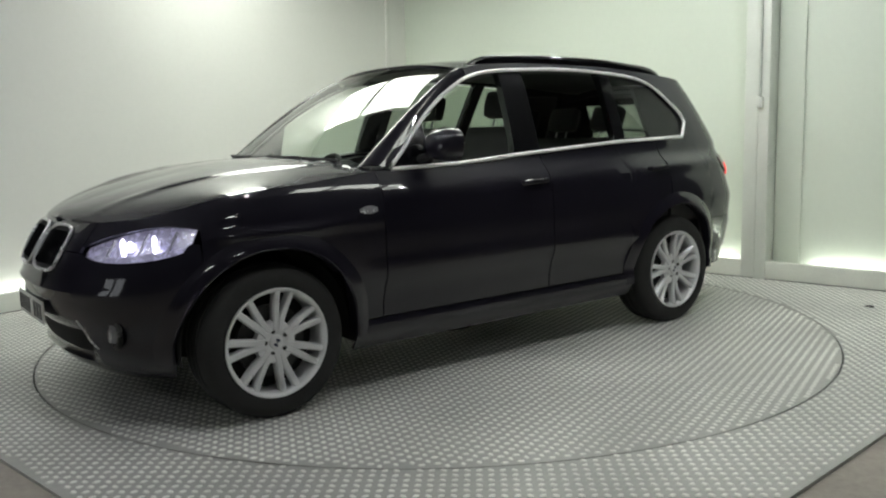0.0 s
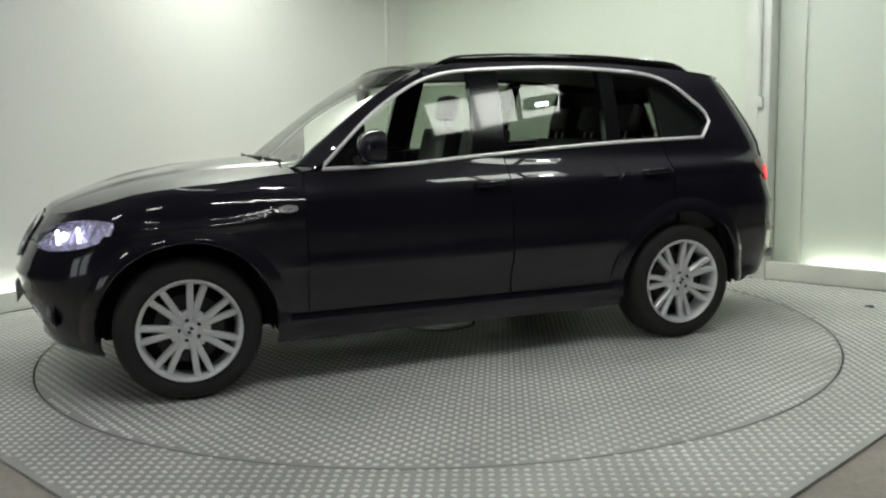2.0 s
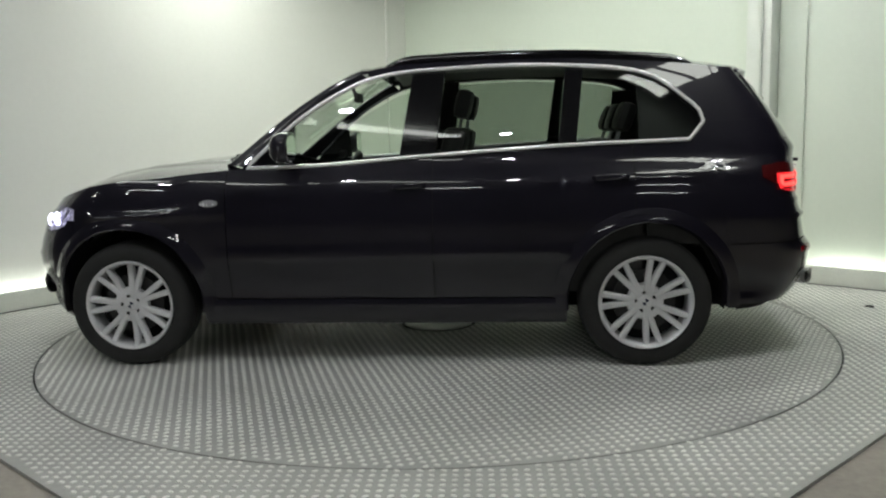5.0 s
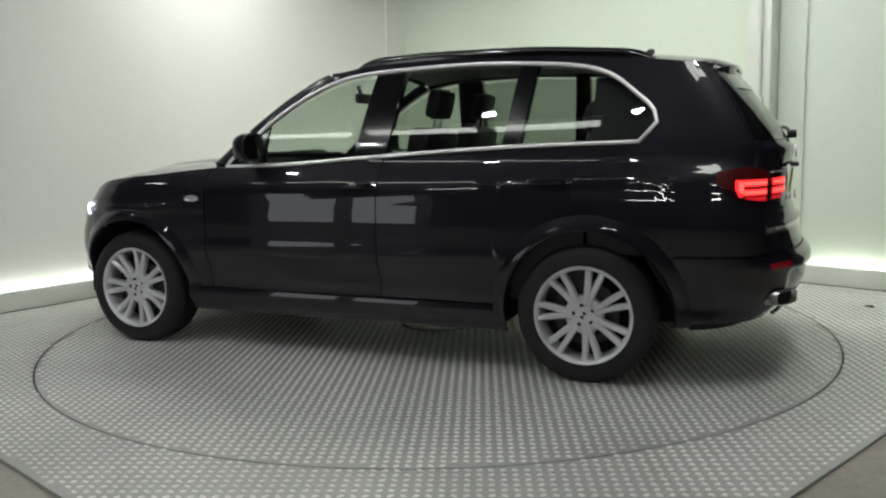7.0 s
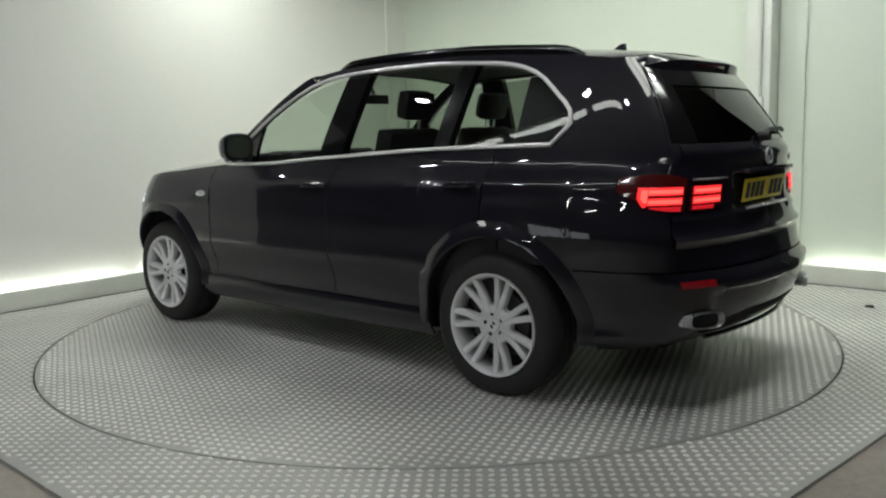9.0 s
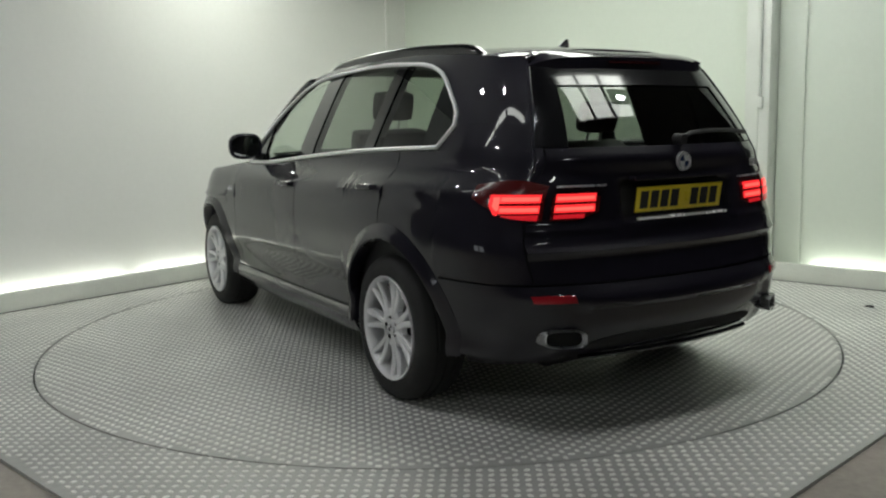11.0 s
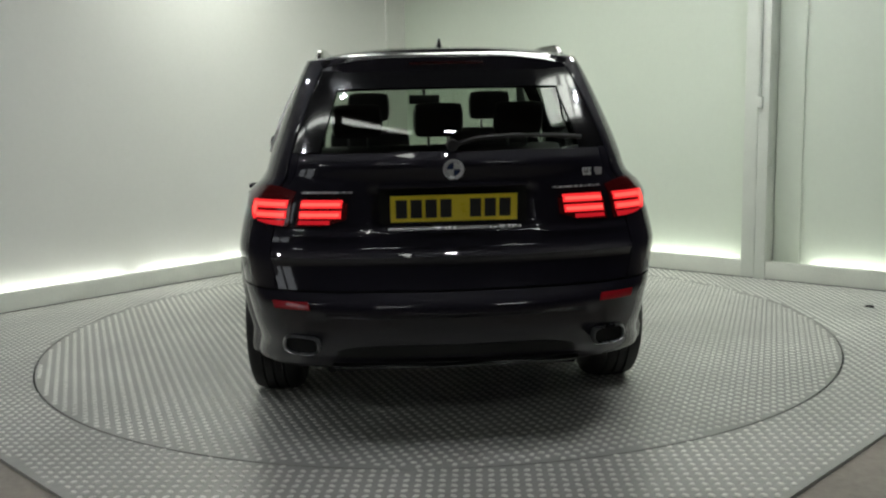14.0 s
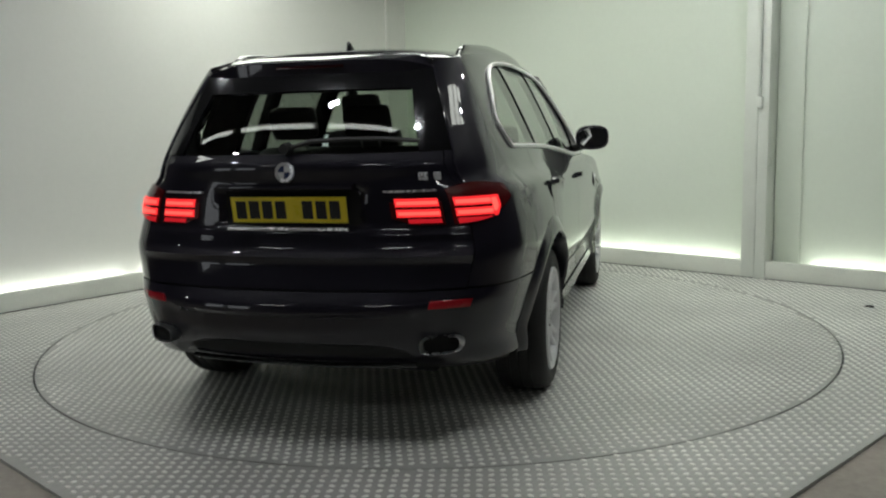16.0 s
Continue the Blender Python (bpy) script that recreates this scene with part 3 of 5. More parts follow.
for side, mir in (("left", False), ("right", True)):
    # front wing
    cols = [(x, max(0.385, arch(x)), HOOD_Z(s_nose_x(x, 1.0)) - 0.003) for x in arch_marks(2.335, 3.25)]
    cols = [((lambda z, x=x: s_nose_x(x, z)), lo, hi) for x, lo, hi in cols]
    rows = shell_rows(cols, 20)
    for r in rows:      # a crease that runs back from the lamp over the arch
        for p, q in r:
            p.y += 0.013 * math.exp(-((p.z - (0.865 + 0.10 * max(0.0, 2.75 - p.x))) / 0.022) ** 2) * min(1.0, max(0.0, (3.26 - p.x) / 0.15))
            p.y += door_rise(p.x, p.z) * max(0.0, 1 - (p.x - 2.335) / 0.14)
    part("front_wing", grid_panel(rows, mirrored=mir), PAINT, car)
    # doors, each with its handle
    for name, a, b in (("front_door", 1.172, 2.329), ("rear_door", 0.075, 1.166)):
        cols = [(x, max(0.385, arch(x, 0.475)), BELT(x) - 0.006) for x in arch_marks(a, b, 0.475)]
        rows = shell_rows(cols, 18)
        for r, (x, lo, hi) in zip(rows, cols):      # a soft crease along the handles
            for k, (p, q) in enumerate(r):
                rise = door_rise(x, p.z)
                p.y += rise
                q.y += rise
        door = part(name, grid_panel(rows, mirrored=mir), PAINT, car)
        hx = a + 0.13
        hz = 1.012 if name == "front_door" else 1.040
        bm = bmesh.new()
        sg = -1 if mir else 1
        y0 = HALF(hz)
        add_tube(bm, [(hx - 0.09, sg * (y0 + 0.004), hz), (hx - 0.075, sg * (y0 + 0.030), hz + 0.002), (hx, sg * (y0 + 0.038), hz),
                      (hx + 0.075, sg * (y0 + 0.030), hz - 0.004), (hx + 0.09, sg * (y0 + 0.004), hz - 0.006)], 0.013, 8, flat=1.2)
        part("door_handle", bm, PAINT, door)
    # sill cladding
    cols = [(x, 0.235, 0.378) for x in steps_between(0.436, 2.497, 24)]
    part("sill", grid_panel(shell_rows(cols, 6, 0.006), mirrored=mir), PAINT, car)
    # rear quarter up to the lamp and the rear pillar
    cols = []
    for x in arch_marks(-0.42, 0.069):
        cols.append((x, max(0.64 if x < -0.40 else 0.385, arch(x)), dlo_low(x) - 0.006 if x > -0.322 else 1.3295))
    s_end = s_tail_y(0.755, 0.9)
    lamp_cols = [(s, 0.668, 1.3295) for s in steps_between(s_tail_x(-0.421, 0.9), s_end, 12)]
    cols = [((lambda z, x=x: s_tail_x(x, z)), lo, hi) for x, lo, hi in cols]
    rows = shell_rows(lamp_cols[::-1] + cols[1:], 22)
    for r in rows:      # a crease that runs into the lamp's top edge
        for p, q in r:
            p.y += 0.011 * math.exp(-((p.z - 1.055) / 0.020) ** 2) * min(1.0, max(0.0, (p.x + 0.62) / 0.1)) - 0.006 * math.exp(-((p.z - 0.99) / 0.03) ** 2)
    part("rear_quarter", grid_panel(rows, mirrored=mir), PAINT, car)
    # fine edge down the rear corner
    bm = bmesh.new()
    pts = [shell(s_tail_y(0.77 * HALF(z) + 0.006, z), z, 0.001) for z in steps_between(1.09, 1.58, 12)]
    add_tube(bm, [(p.x, -p.y if mir else p.y, p.z) for p in pts], 0.008, 6)
    part("corner_edge", bm, PAINT, car)
    # rear pillar beside the back window
    cols = [(x, DLO_TOP(x) + 0.006 if x > -0.322 else 1.330, ROOF_Z(x)) for x in steps_between(-0.40, 0.0, 14)]
    cols = [((lambda z, x=x: s_tail_x(x, z)), lo, hi) for x, lo, hi in cols]
    corner = [((lambda z, u=u: lerp(s_tail_y(0.77 * HALF(z), z), s_tail_x(-0.40, z), u)), 1.330, ROOF_Z(-0.45)) for u in steps_between(0, 1, 10)]
    part("rear_pillar", grid_panel(shell_rows(corner + cols[1:], 8), mirrored=mir), PAINT, car)
    # roof side above the windows, and the front pillar
    cols = [(x, DLO_TOP(x) + 0.006, ROOF_Z(x)) for x in steps_between(0.0, 1.55, 26)]
    part("roof_side", grid_panel(shell_rows(cols, 5), mirrored=mir), PAINT, car)
    rows = []
    for u in steps_between(0, 1, 14):
        x = lerp(1.55, 2.25, u)
        z = DLO_TOP(min(x, 2.229)) + 0.006
        lowp = Vector((x, HALF(z), z))
        xe = lerp(1.60, 2.37, u)
        ze = lerp(ROOF_Z(1.55), 1.130, u ** 1.18)
        ye = lerp(HALF(ROOF_Z(1.55)) - 0.0, 0.800, u)
        top = Vector((xe, ye, ze))
        r = []
        for k in steps_between(0, 1, 5):
            p = lowp.lerp(top, k) + Vector((0.03, 0.02, 0.02)) * math.sin(math.pi * k) * 0.8
            r.append((p, p + Vector((-0.01, -0.02, -0.008))))
        rows.append(r)
    part("front_pillar", grid_panel(rows, mirrored=mir), PAINT, car)
    # side windows
    for name, a, b, sa, sb, mat in (("front_side_window", 1.350, 2.215, -0.14, 0.0, GLASS_CLEAR), ("rear_side_window", 0.475, 1.170, -0.12, -0.11, GLASS_TINT),
                                    ("quarter_window", -0.305, 0.395, 0.0, -0.12, GLASS_TINT)):
        cols = []
        for t in steps_between(0, 1, 22):
            x0 = lerp(a, b, t)
            cols.append((x0, lerp(sa, sb, t)))
        rows = []
        for x0, sl in cols:
            r = []
            zl, zh = dlo_low(x0) + 0.004, DLO_TOP(x0) - 0.012
            zh = max(zh, zl + 0.004)
            for z in steps_between(zl, zh, 10):
                x = x0 + sl * (z - 1.16)
                zz = min(z, max(DLO_TOP(min(max(x, -0.32), 2.22)) - 0.012, zl + 0.002))
                p = shell(s_tail_x(x, zz), zz, -0.012)
                r.append((p, p + Vector((0, -0.004, 0))))
            rows.append(r)
        w = part(name, grid_panel(rows, mirrored=mir), mat, car, "tinted side window" if mat is GLASS_TINT else "clear side window")
        w.visible_shadow = False
    # black pillars between the panes
    for a, b, sa, sb in ((1.160, 1.360, -0.11, -0.14), (0.385, 0.485, -0.12, -0.12)):
        rows = []
        for t in steps_between(0, 1, 4):
            x0, sl = lerp(a, b, t), lerp(sa, sb, t)
            r = []
            for z in steps_between(BELT(x0), DLO_TOP(x0) + 0.004, 10):
                p = shell(x0 + sl * (z - 1.16), z, -0.006)
                r.append((p, p + Vector((0, -0.05, 0))))
            rows.append(r)
        part("window_pillar", grid_panel(rows, mirrored=mir), GLOSS_BLACK, car, "gloss black window pillar")
    # mirror foot triangle
    rows = []
    for x in steps_between(1.96, 2.22, 8):
        rows.append([(shell(x, z, -0.004), shell(x, z, -0.03)) for z in steps_between(BELT(x), max(DLO_TOP(x) - 0.004, BELT(x) + 0.003), 6)])
    part("mirror_foot", grid_panel(rows, mirrored=mir), GLOSS_BLACK, car, "gloss black triangle under the mirror")
    # chrome line round the side windows
    sg = -1 if mir else 1
    ring = [(x, dlo_low(x)) for x in steps_between(2.22, -0.235, 40)] + [(-0.275, 1.272), (-0.318, 1.325)]
    ring += [(x, DLO_TOP(x)) for x in (-0.300, -0.265, -0.227, -0.18, -0.12, -0.061, 0.0)] + [(x, DLO_TOP(x)) for x in steps_between(0.05, 2.2, 44)]
    pts = [shell(s_tail_x(x, z), z, 0.006) for x, z in ring]
    bm = bmesh.new()
    add_tube(bm, [(p.x, sg * p.y, p.z) for p in pts], 0.0105, 8, closed=True)
    part("window_trim", bm, BRIGHT, car, "bright chrome window surround")
    # arch lips
    for wx in WHEEL_X:
        rows = []
        for k in range(41):
            a = lerp(-0.10, math.pi + 0.10, k / 40)
            r = []
            for rad, off in ((ARCH_R + 0.080, 0.001), (ARCH_R + 0.055, 0.011), (ARCH_R + 0.030, 0.023), (ARCH_R + 0.008, 0.026), (ARCH_R, 0.018), (ARCH_R - 0.006, -0.03)):
                x, z = wx + rad * math.cos(a), ARCH_Z + rad * math.sin(a)
                s = s_tail_x(x, z) if x < REAR_AT else s_nose_x(x, z)
                r.append((shell(s, z, off), shell(s, z, off - 0.01)))
            rows.append(r)
        part("wheel_arch", grid_panel(rows, mirrored=mir), PAINT, car)
        bm = bmesh.new()
        rows = []
        for k in range(25):
            a = lerp(-0.15, math.pi + 0.15, k / 24)
            x, z = wx + (ARCH_R - 0.004) * math.cos(a), ARCH_Z + (ARCH_R - 0.004) * math.sin(a)
            rows.append([Vector((x, sg * y, z)) for y in (0.90, 0.75, 0.58)] + [Vector((wx, sg * 0.575, ARCH_Z))])
        add_grid(bm, rows)
        part("wheel_liner", bm, INNER, car, "black wheel arch liner")
    # door mirror
    bm = bmesh.new()
    rings = []
    for x, w, h, cy, cz in ((1.93, 0.098, 0.070, 1.020, 1.235), (1.934, 0.112, 0.084, 1.020, 1.236), (1.965, 0.118, 0.088, 1.012, 1.235),
                            (2.01, 0.108, 0.078, 1.008, 1.232), (2.04, 0.075, 0.052, 1.0, 1.228), (2.052, 0.02, 0.015, 0.995, 1.226)):
        row = []
        for k in range(20):
            c, s = math.cos(math.tau * k / 20), math.sin(math.tau * k / 20)
            row.append(Vector((x, sg * (cy + w * abs(c) ** 0.7 * (1 if c > 0 else -1)), cz + h * abs(s) ** 0.7 * (1 if s > 0 else -1))))
        rings.append(row)
    vs = add_grid(bm, rings, closed=True)
    bm.faces.new(vs[-1])
    bmesh.ops.recalc_face_normals(bm, faces=bm.faces)
    mirror = part("door_mirror", bm, PAINT, car, "black door mirror housing")
    bm = bmesh.new()
    vs = [bm.verts.new((1.9305, sg * (1.020 + 0.094 * (abs(c) ** 0.7) * (1 if c > 0 else -1)), 1.235 + 0.066 * (abs(s) ** 0.7) * (1 if s > 0 else -1)))
          for c, s in [(math.cos(math.tau * k / 20), math.sin(math.tau * k / 20)) for k in range(20)]]
    bm.faces.new(vs)
    part("mirror_glass", bm, MIRROR, mirror, "mirror glass")
    bm = bmesh.new()
    add_tube(bm, [(2.03, sg * 0.83, 1.145), (2.02, sg * 0.90, 1.165), (2.0, sg * 0.98, 1.185)], 0.026, 8)
    part("mirror_arm", bm, TRIM_BLACK, mirror, "black mirror arm")
    # roof rail
    bm = bmesh.new()
    rings = []
    for t in steps_between(0, 1, 30):
        x = lerp(-0.30, 1.48, t)
        e = min(1.0, t / 0.08, (1 - t) / 0.08) ** 0.6
        y, z0, z1 = 0.574 + 0.012 * math.sin(math.pi * t), ROOF_Z(x) - 0.02, ROOF_Z(x) + 0.004 + 0.048 * e
        rings.append([Vector((x, sg * (y + dy), z)) for dy, z in ((-0.016, z0), (-0.014, z1 - 0.012), (-0.006, z1), (0.008, z1), (0.018, z1 - 0.012), (0.020, z1 - 0.03), (0.012, z0))])
    vs = add_grid(bm, rings, closed=True)
    bm.faces.new(vs[0])
    bm.faces.new(vs[-1])
    bmesh.ops.recalc_face_normals(bm, faces=bm.faces)
    part("roof_rail", bm, GLOSS_BLACK, car, "gloss black roof rail")
    # indicator badge on the wing
    rows = []
    for x in steps_between(2.375, 2.475, 8):
        h = 0.017 * math.sin(math.pi * (0.12 + 0.80 * (x - 2.375) / 0.10)) + 0.003
        rows.append([(shell(x, z, 0.008), shell(x, z, -0.004)) for z in steps_between(0.932 - h, 0.932 + h, 4)])
    part("side_repeater", grid_panel(rows, mirrored=mir), CHROME, car, "bright side repeater on the wing")

# wheels
SPOKES = 7


def build_wheel():
    """A wheel at the origin whose outer face points along +y."""
    hub = new("wheel")
    bm = bmesh.new()
    prof = [(0.252, -0.235), (0.275, -0.255), (0.324, -0.262), (0.352, -0.250), (0.366, -0.225), (0.3705, -0.19), (0.364, -0.186), (0.364, -0.178), (0.3715, -0.174), (0.372, -0.139), (0.364, -0.136), (0.364, -0.126), (0.372, -0.123), (0.3715, -0.09), (0.364, -0.087), (0.364, -0.079), (0.3705, -0.075),
            (0.366, -0.045), (0.353, -0.018), (0.324, -0.003), (0.290, -0.003), (0.268, -0.010), (0.258, -0.020), (0.252, -0.030)]
    add_lathe(bm, prof, 64)
    bmesh.ops.recalc_face_normals(bm, faces=bm.faces)
    tyre = part("tyre", bm, RUBBER, hub, "black rubber tyre")
    bm = bmesh.new()
    add_lathe(bm, [(0.263, -0.014), (0.2645, -0.006), (0.262, -0.001), (0.255, -0.002), (0.247, -0.010), (0.240, -0.026), (0.236, -0.06), (0.232, -0.20), (0.245, -0.235), (0.255, -0.24)], 72)
    # Y spokes: a foot at the hub that parts into two arms
    for k in range(SPOKES):
        a0 = math.tau * (k + 0.25) / SPOKES
        for br in (-1, 1):
            rows = []
            for t in steps_between(0, 1, 8):
                r = lerp(0.060, 0.246, t)
                spread = (0.013 if r < 0.11 else lerp(0.013, 0.037, ((r - 0.11) / 0.136) ** 0.9)) / r
                ang = a0 + br * spread
                half_w = lerp(0.018, 0.0165, t)
                y = -0.012 - 0.018 * math.sin(math.pi * min(1, t * 1.0)) * 0.6 - 0.010 * (1 - t)
                c, s = math.cos(ang), math.sin(ang)
                rad, tan = Vector((c, 0, s)), Vector((-s, 0, c))
                q = rad * r
                rows.append([q - tan * half_w + Vector((0, y - 0.040, 0)), q - tan * half_w + Vector((0, y - 0.008, 0)), q - tan * half_w * 0.6 + Vector((0, y, 0)),
                             q + tan * half_w * 0.6 + Vector((0, y, 0)), q + tan * half_w + Vector((0, y - 0.008, 0)), q + tan * half_w + Vector((0, y - 0.040, 0))])
            add_grid(bm, rows)
    add_lathe(bm, [(0.0001, -0.026), (0.034, -0.026), (0.036, -0.030), (0.080, -0.027), (0.100, -0.033), (0.106, -0.06)], 48)
    bmesh.ops.recalc_face_normals(bm, faces=bm.faces)
    part("rim", bm, ALLOY, hub, "silver alloy rim with seven forked spokes")
    for k in range(5):
        a = math.tau * (k + 0.25) / 5
        bm = bmesh.new()
        add_lathe(bm, [(0.0001, -0.0265), (0.011, -0.0265), (0.0115, -0.032)], 12, centre=(0.056 * math.cos(a), 0, 0.056 * math.sin(a)))
        part("wheel_bolt", bm, ALLOY_SHADED, hub, "wheel bolt, recess shade in its colour")
    bm = bmesh.new()
    add_lathe(bm, [(0.0001, -0.020), (0.024, -0.020), (0.033, -0.024), (0.034, -0.028)], 24)
    cap = part("hub_cap", bm, ALLOY, hub, "silver hub cap with a small round badge")
    bm = bmesh.new()
    for k in range(4):
        rows = [[Vector((r * math.cos(a), -0.0195, r * math.sin(a))) for a in steps_between(math.pi / 2 * k, math.pi / 2 * (k + 1), 5)] for r in (0.001, 0.019)]
        if k % 2:
            add_grid(bm, rows)
    part("badge_quarters", bm, BLUE, cap, "dark badge quarters")
    bm = bmesh.new()
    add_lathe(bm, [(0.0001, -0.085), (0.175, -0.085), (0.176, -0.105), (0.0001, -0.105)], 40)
    part("brake_disc", bm, ALLOY_SHADED, hub, "brake disc darkened for the shade behind the spokes")
    # black disc that stands in for the dark depth of the wheel
    bm = bmesh.new()
    add_lathe(bm, [(0.0001, -0.11), (0.236, -0.13)], 40)
    part("wheel_back", bm, INNER, hub)
    return hub


first = build_wheel()
first.parent = car
FACE = 0.985
first.matrix_basis = pose(0.012, FACE, 0.353, 0, 10.7, 0) @ Matrix.Scale(0.978, 4)
for x, m in ((2.933, pose(2.933, FACE, 0.353, 0, 14, 0)), (0.0, pose(0.012, -FACE, 0.353, 0, 0, 180)), (2.933, pose(2.933, -FACE, 0.353, 0, 15, 180))):
    copy_thing(first, m)

# bonnet: from its shut line to a crowned spine
SPINE_X = curve_through([(2.2, 2.450), (2.6, 2.700), (3.0, 3.030), (3.4, 3.400), (3.7, 3.580), (3.95, 3.622)])
SPINE_Z = curve_through([(2.2, 1.185), (2.6, 1.168), (3.0, 1.112), (3.4, 1.024), (3.7, 0.960), (3.95, 0.922)])
half = []
for s in steps_between(2.24, 3.95, 40):
    zt = HOOD_Z(s)
    e = shell(s, zt, 0.0)
    c = Vector((SPINE_X(s), 0, SPINE_Z(s)))
    r = []
    for t in steps_between(0, 1, 30):
        p = e.lerp(c, t)
        p.z = e.z + (c.z - e.z) * (1 - (1 - t) ** 2.4)
        along_y = lerp(0.62, 0.34, min(1.0, max(0.0, (p.x - 2.4) / 1.2)))
        ridge = max(0.0, 1 - abs(abs(p.y) - along_y) / 0.07) ** 1.5 * 0.014 * min(1.0, max(0.0, (3.6 - p.x) / 0.4))
        p.z += ridge
        r.append((p, p + Vector((0, 0, -0.014))))
    half.append(r)
full = [r + [(Vector((a.x, -a.y, a.z)), Vector((b.x, -b.y, b.z))) for a, b in r[-2::-1]] for r in half]
part("bonnet", grid_panel(full), PAINT, car)

# roof
rows = []
for x in steps_between(-0.52, 1.60, 34):
    zr = ROOF_Z(min(x, 1.55))
    yr = shell(s_tail_x(x, zr), zr).y if x < 1.5 else HALF(zr)
    r = []
    for t in steps_between(-1, 1, 24):
        z = zr + 0.052 * (1 - abs(t) ** 2.6) * min(1.0, (x + 1.4) / 0.9)
        bow = 0.045 * (1 - t * t) * max(0.0, (x - 1.1) / 0.5)
        p = Vector((x + bow, yr * t, z - 0.4 * bow * 0.35))
        r.append((p, p + Vector((0, 0, -0.02))))
    rows.append(r)
part("roof", grid_panel(rows), PAINT, car)

# windscreen
rows = []
for u in steps_between(0, 1, 16):
    xe, ze, ye = lerp(1.61, 2.37, u), lerp(ROOF_Z(1.55) - 0.004, 1.132, u ** 1.18), lerp(HALF(ROOF_Z(1.55)) - 0.015, 0.795, u)
    r = []
    for t in steps_between(-1, 1, 20):
        p = Vector((xe + lerp(0.045, 0.08, u) * (1 - t * t), ye * t, ze + lerp(0.036, 0.016, u) * (1 - t * t)))
        r.append((p, p + Vector((-0.003, 0, -0.003))))
    rows.append(r)
screen = part("windscreen", grid_panel(rows), GLASS_CLEAR, car, "clear raked windscreen")
screen.visible_shadow = False
# scuttle and front wipers
rows = []
for t in steps_between(-1, 1, 20):
    a = Vector((2.37 + 0.08 * (1 - t * t), 0.80 * t, 1.128 + 0.02 * (1 - t * t)))
    b = Vector((2.30 + 0.13 * (1 - t * t) + 0.03, 0.82 * t, 1.100 + 0.05 * (1 - t * t)))
    rows.append([(a, a - Vector((0, 0, 0.04))), (b, b - Vector((0, 0, 0.04)))])
part("scuttle", grid_panel(rows), TRIM_BLACK, car, "black plastic scuttle below the windscreen")
for y0, y1 in ((-0.60, 0.05), (0.0, 0.66)):
    bm = bmesh.new()
    add_tube(bm, [(2.36 + 0.08 * (1 - (y / 0.8) ** 2) + 0.005, y, 1.150 + 0.02 * (1 - (y / 0.8) ** 2) + 0.01) for y in steps_between(y0, y1, 8)], 0.008, 6)
    add_tube(bm, [(2.36 + 0.08 * (1 - (y / 0.8) ** 2) + 0.03, y, 1.150 + 0.03) for y in steps_between(y0, lerp(y0, y1, 0.55), 4)], 0.010, 6)
    part("front_wiper", bm, TRIM_BLACK, car, "black windscreen wiper")

def lamp_edge(u):
    """Low and high z of the headlamp along it, from its inner point to its outer end."""
    end = max(0.0, u - 0.72) / 0.28
    low = lerp(0.808, 0.800, u) - 0.036 * math.sin(math.pi * u ** 0.7) + 0.018 * end ** 2
    rise = min(1.0, u / 0.75)
    return low, max(low + 0.006, lerp(0.822, 0.914, rise * (2 - rise)) - 0.016 * end ** 2)


s0, s1 = s_nose_y(0.475, 0.85), s_nose_x(3.29, 0.85)


def bumper_top(s):
    w = (s0 - s) / (s0 - s1)
    return 0.795 if w < 0 else (lamp_edge(w)[0] - 0.004 if w < 1 else 0.842)


# front bumper
cols = [((lambda z, u=u: lerp(s_nose_x(max(3.255, WHEEL_X[1] + arch_reach(z)), z), S_FRONT, u)), 0.215, bumper_top(lerp(s_nose_x(3.255, 0.8), S_FRONT, u))) for u in steps_between(0, 1, 40)][::-1]
rows = shell_rows(cols, 24)
for r in rows:
    for k, (p, q) in enumerate(r):
        # recessed lower intake, in the middle
        dip = 0.032 * max(0.0, min(1.0, (0.52 - abs(p.y)) / 0.06)) * max(0.0, min(1.0, (0.47 - p.z) / 0.03, (p.z - 0.29) / 0.03))
        p.x += 0.014 * max(0.0, 1 - abs(p.z - 0.625) / 0.03) * max(0.0, min(1.0, (0.80 - abs(p.y)) / 0.2)) - dip
part("front_bumper", grid_panel(both_halves(rows)), PAINT, car)
rows = shell_rows([(s_nose_y(y, 0.4), 0.305, 0.455) for y in steps_between(0.0, 0.47, 8)], 4, -0.035)
part("lower_grille", grid_panel(both_halves(rows)), TRIM_BLACK, car, "black mesh lower air intake")
cols = [((lambda z, u=u: lerp(s_nose_x(3.50, z), S_FRONT, u)), 0.205, 0.236) for u in steps_between(0, 1, 14)][::-1]
part("front_lip", grid_panel(both_halves(shell_rows(cols, 3, -0.01))), TRIM_BLACK, car, "black plastic front lip")
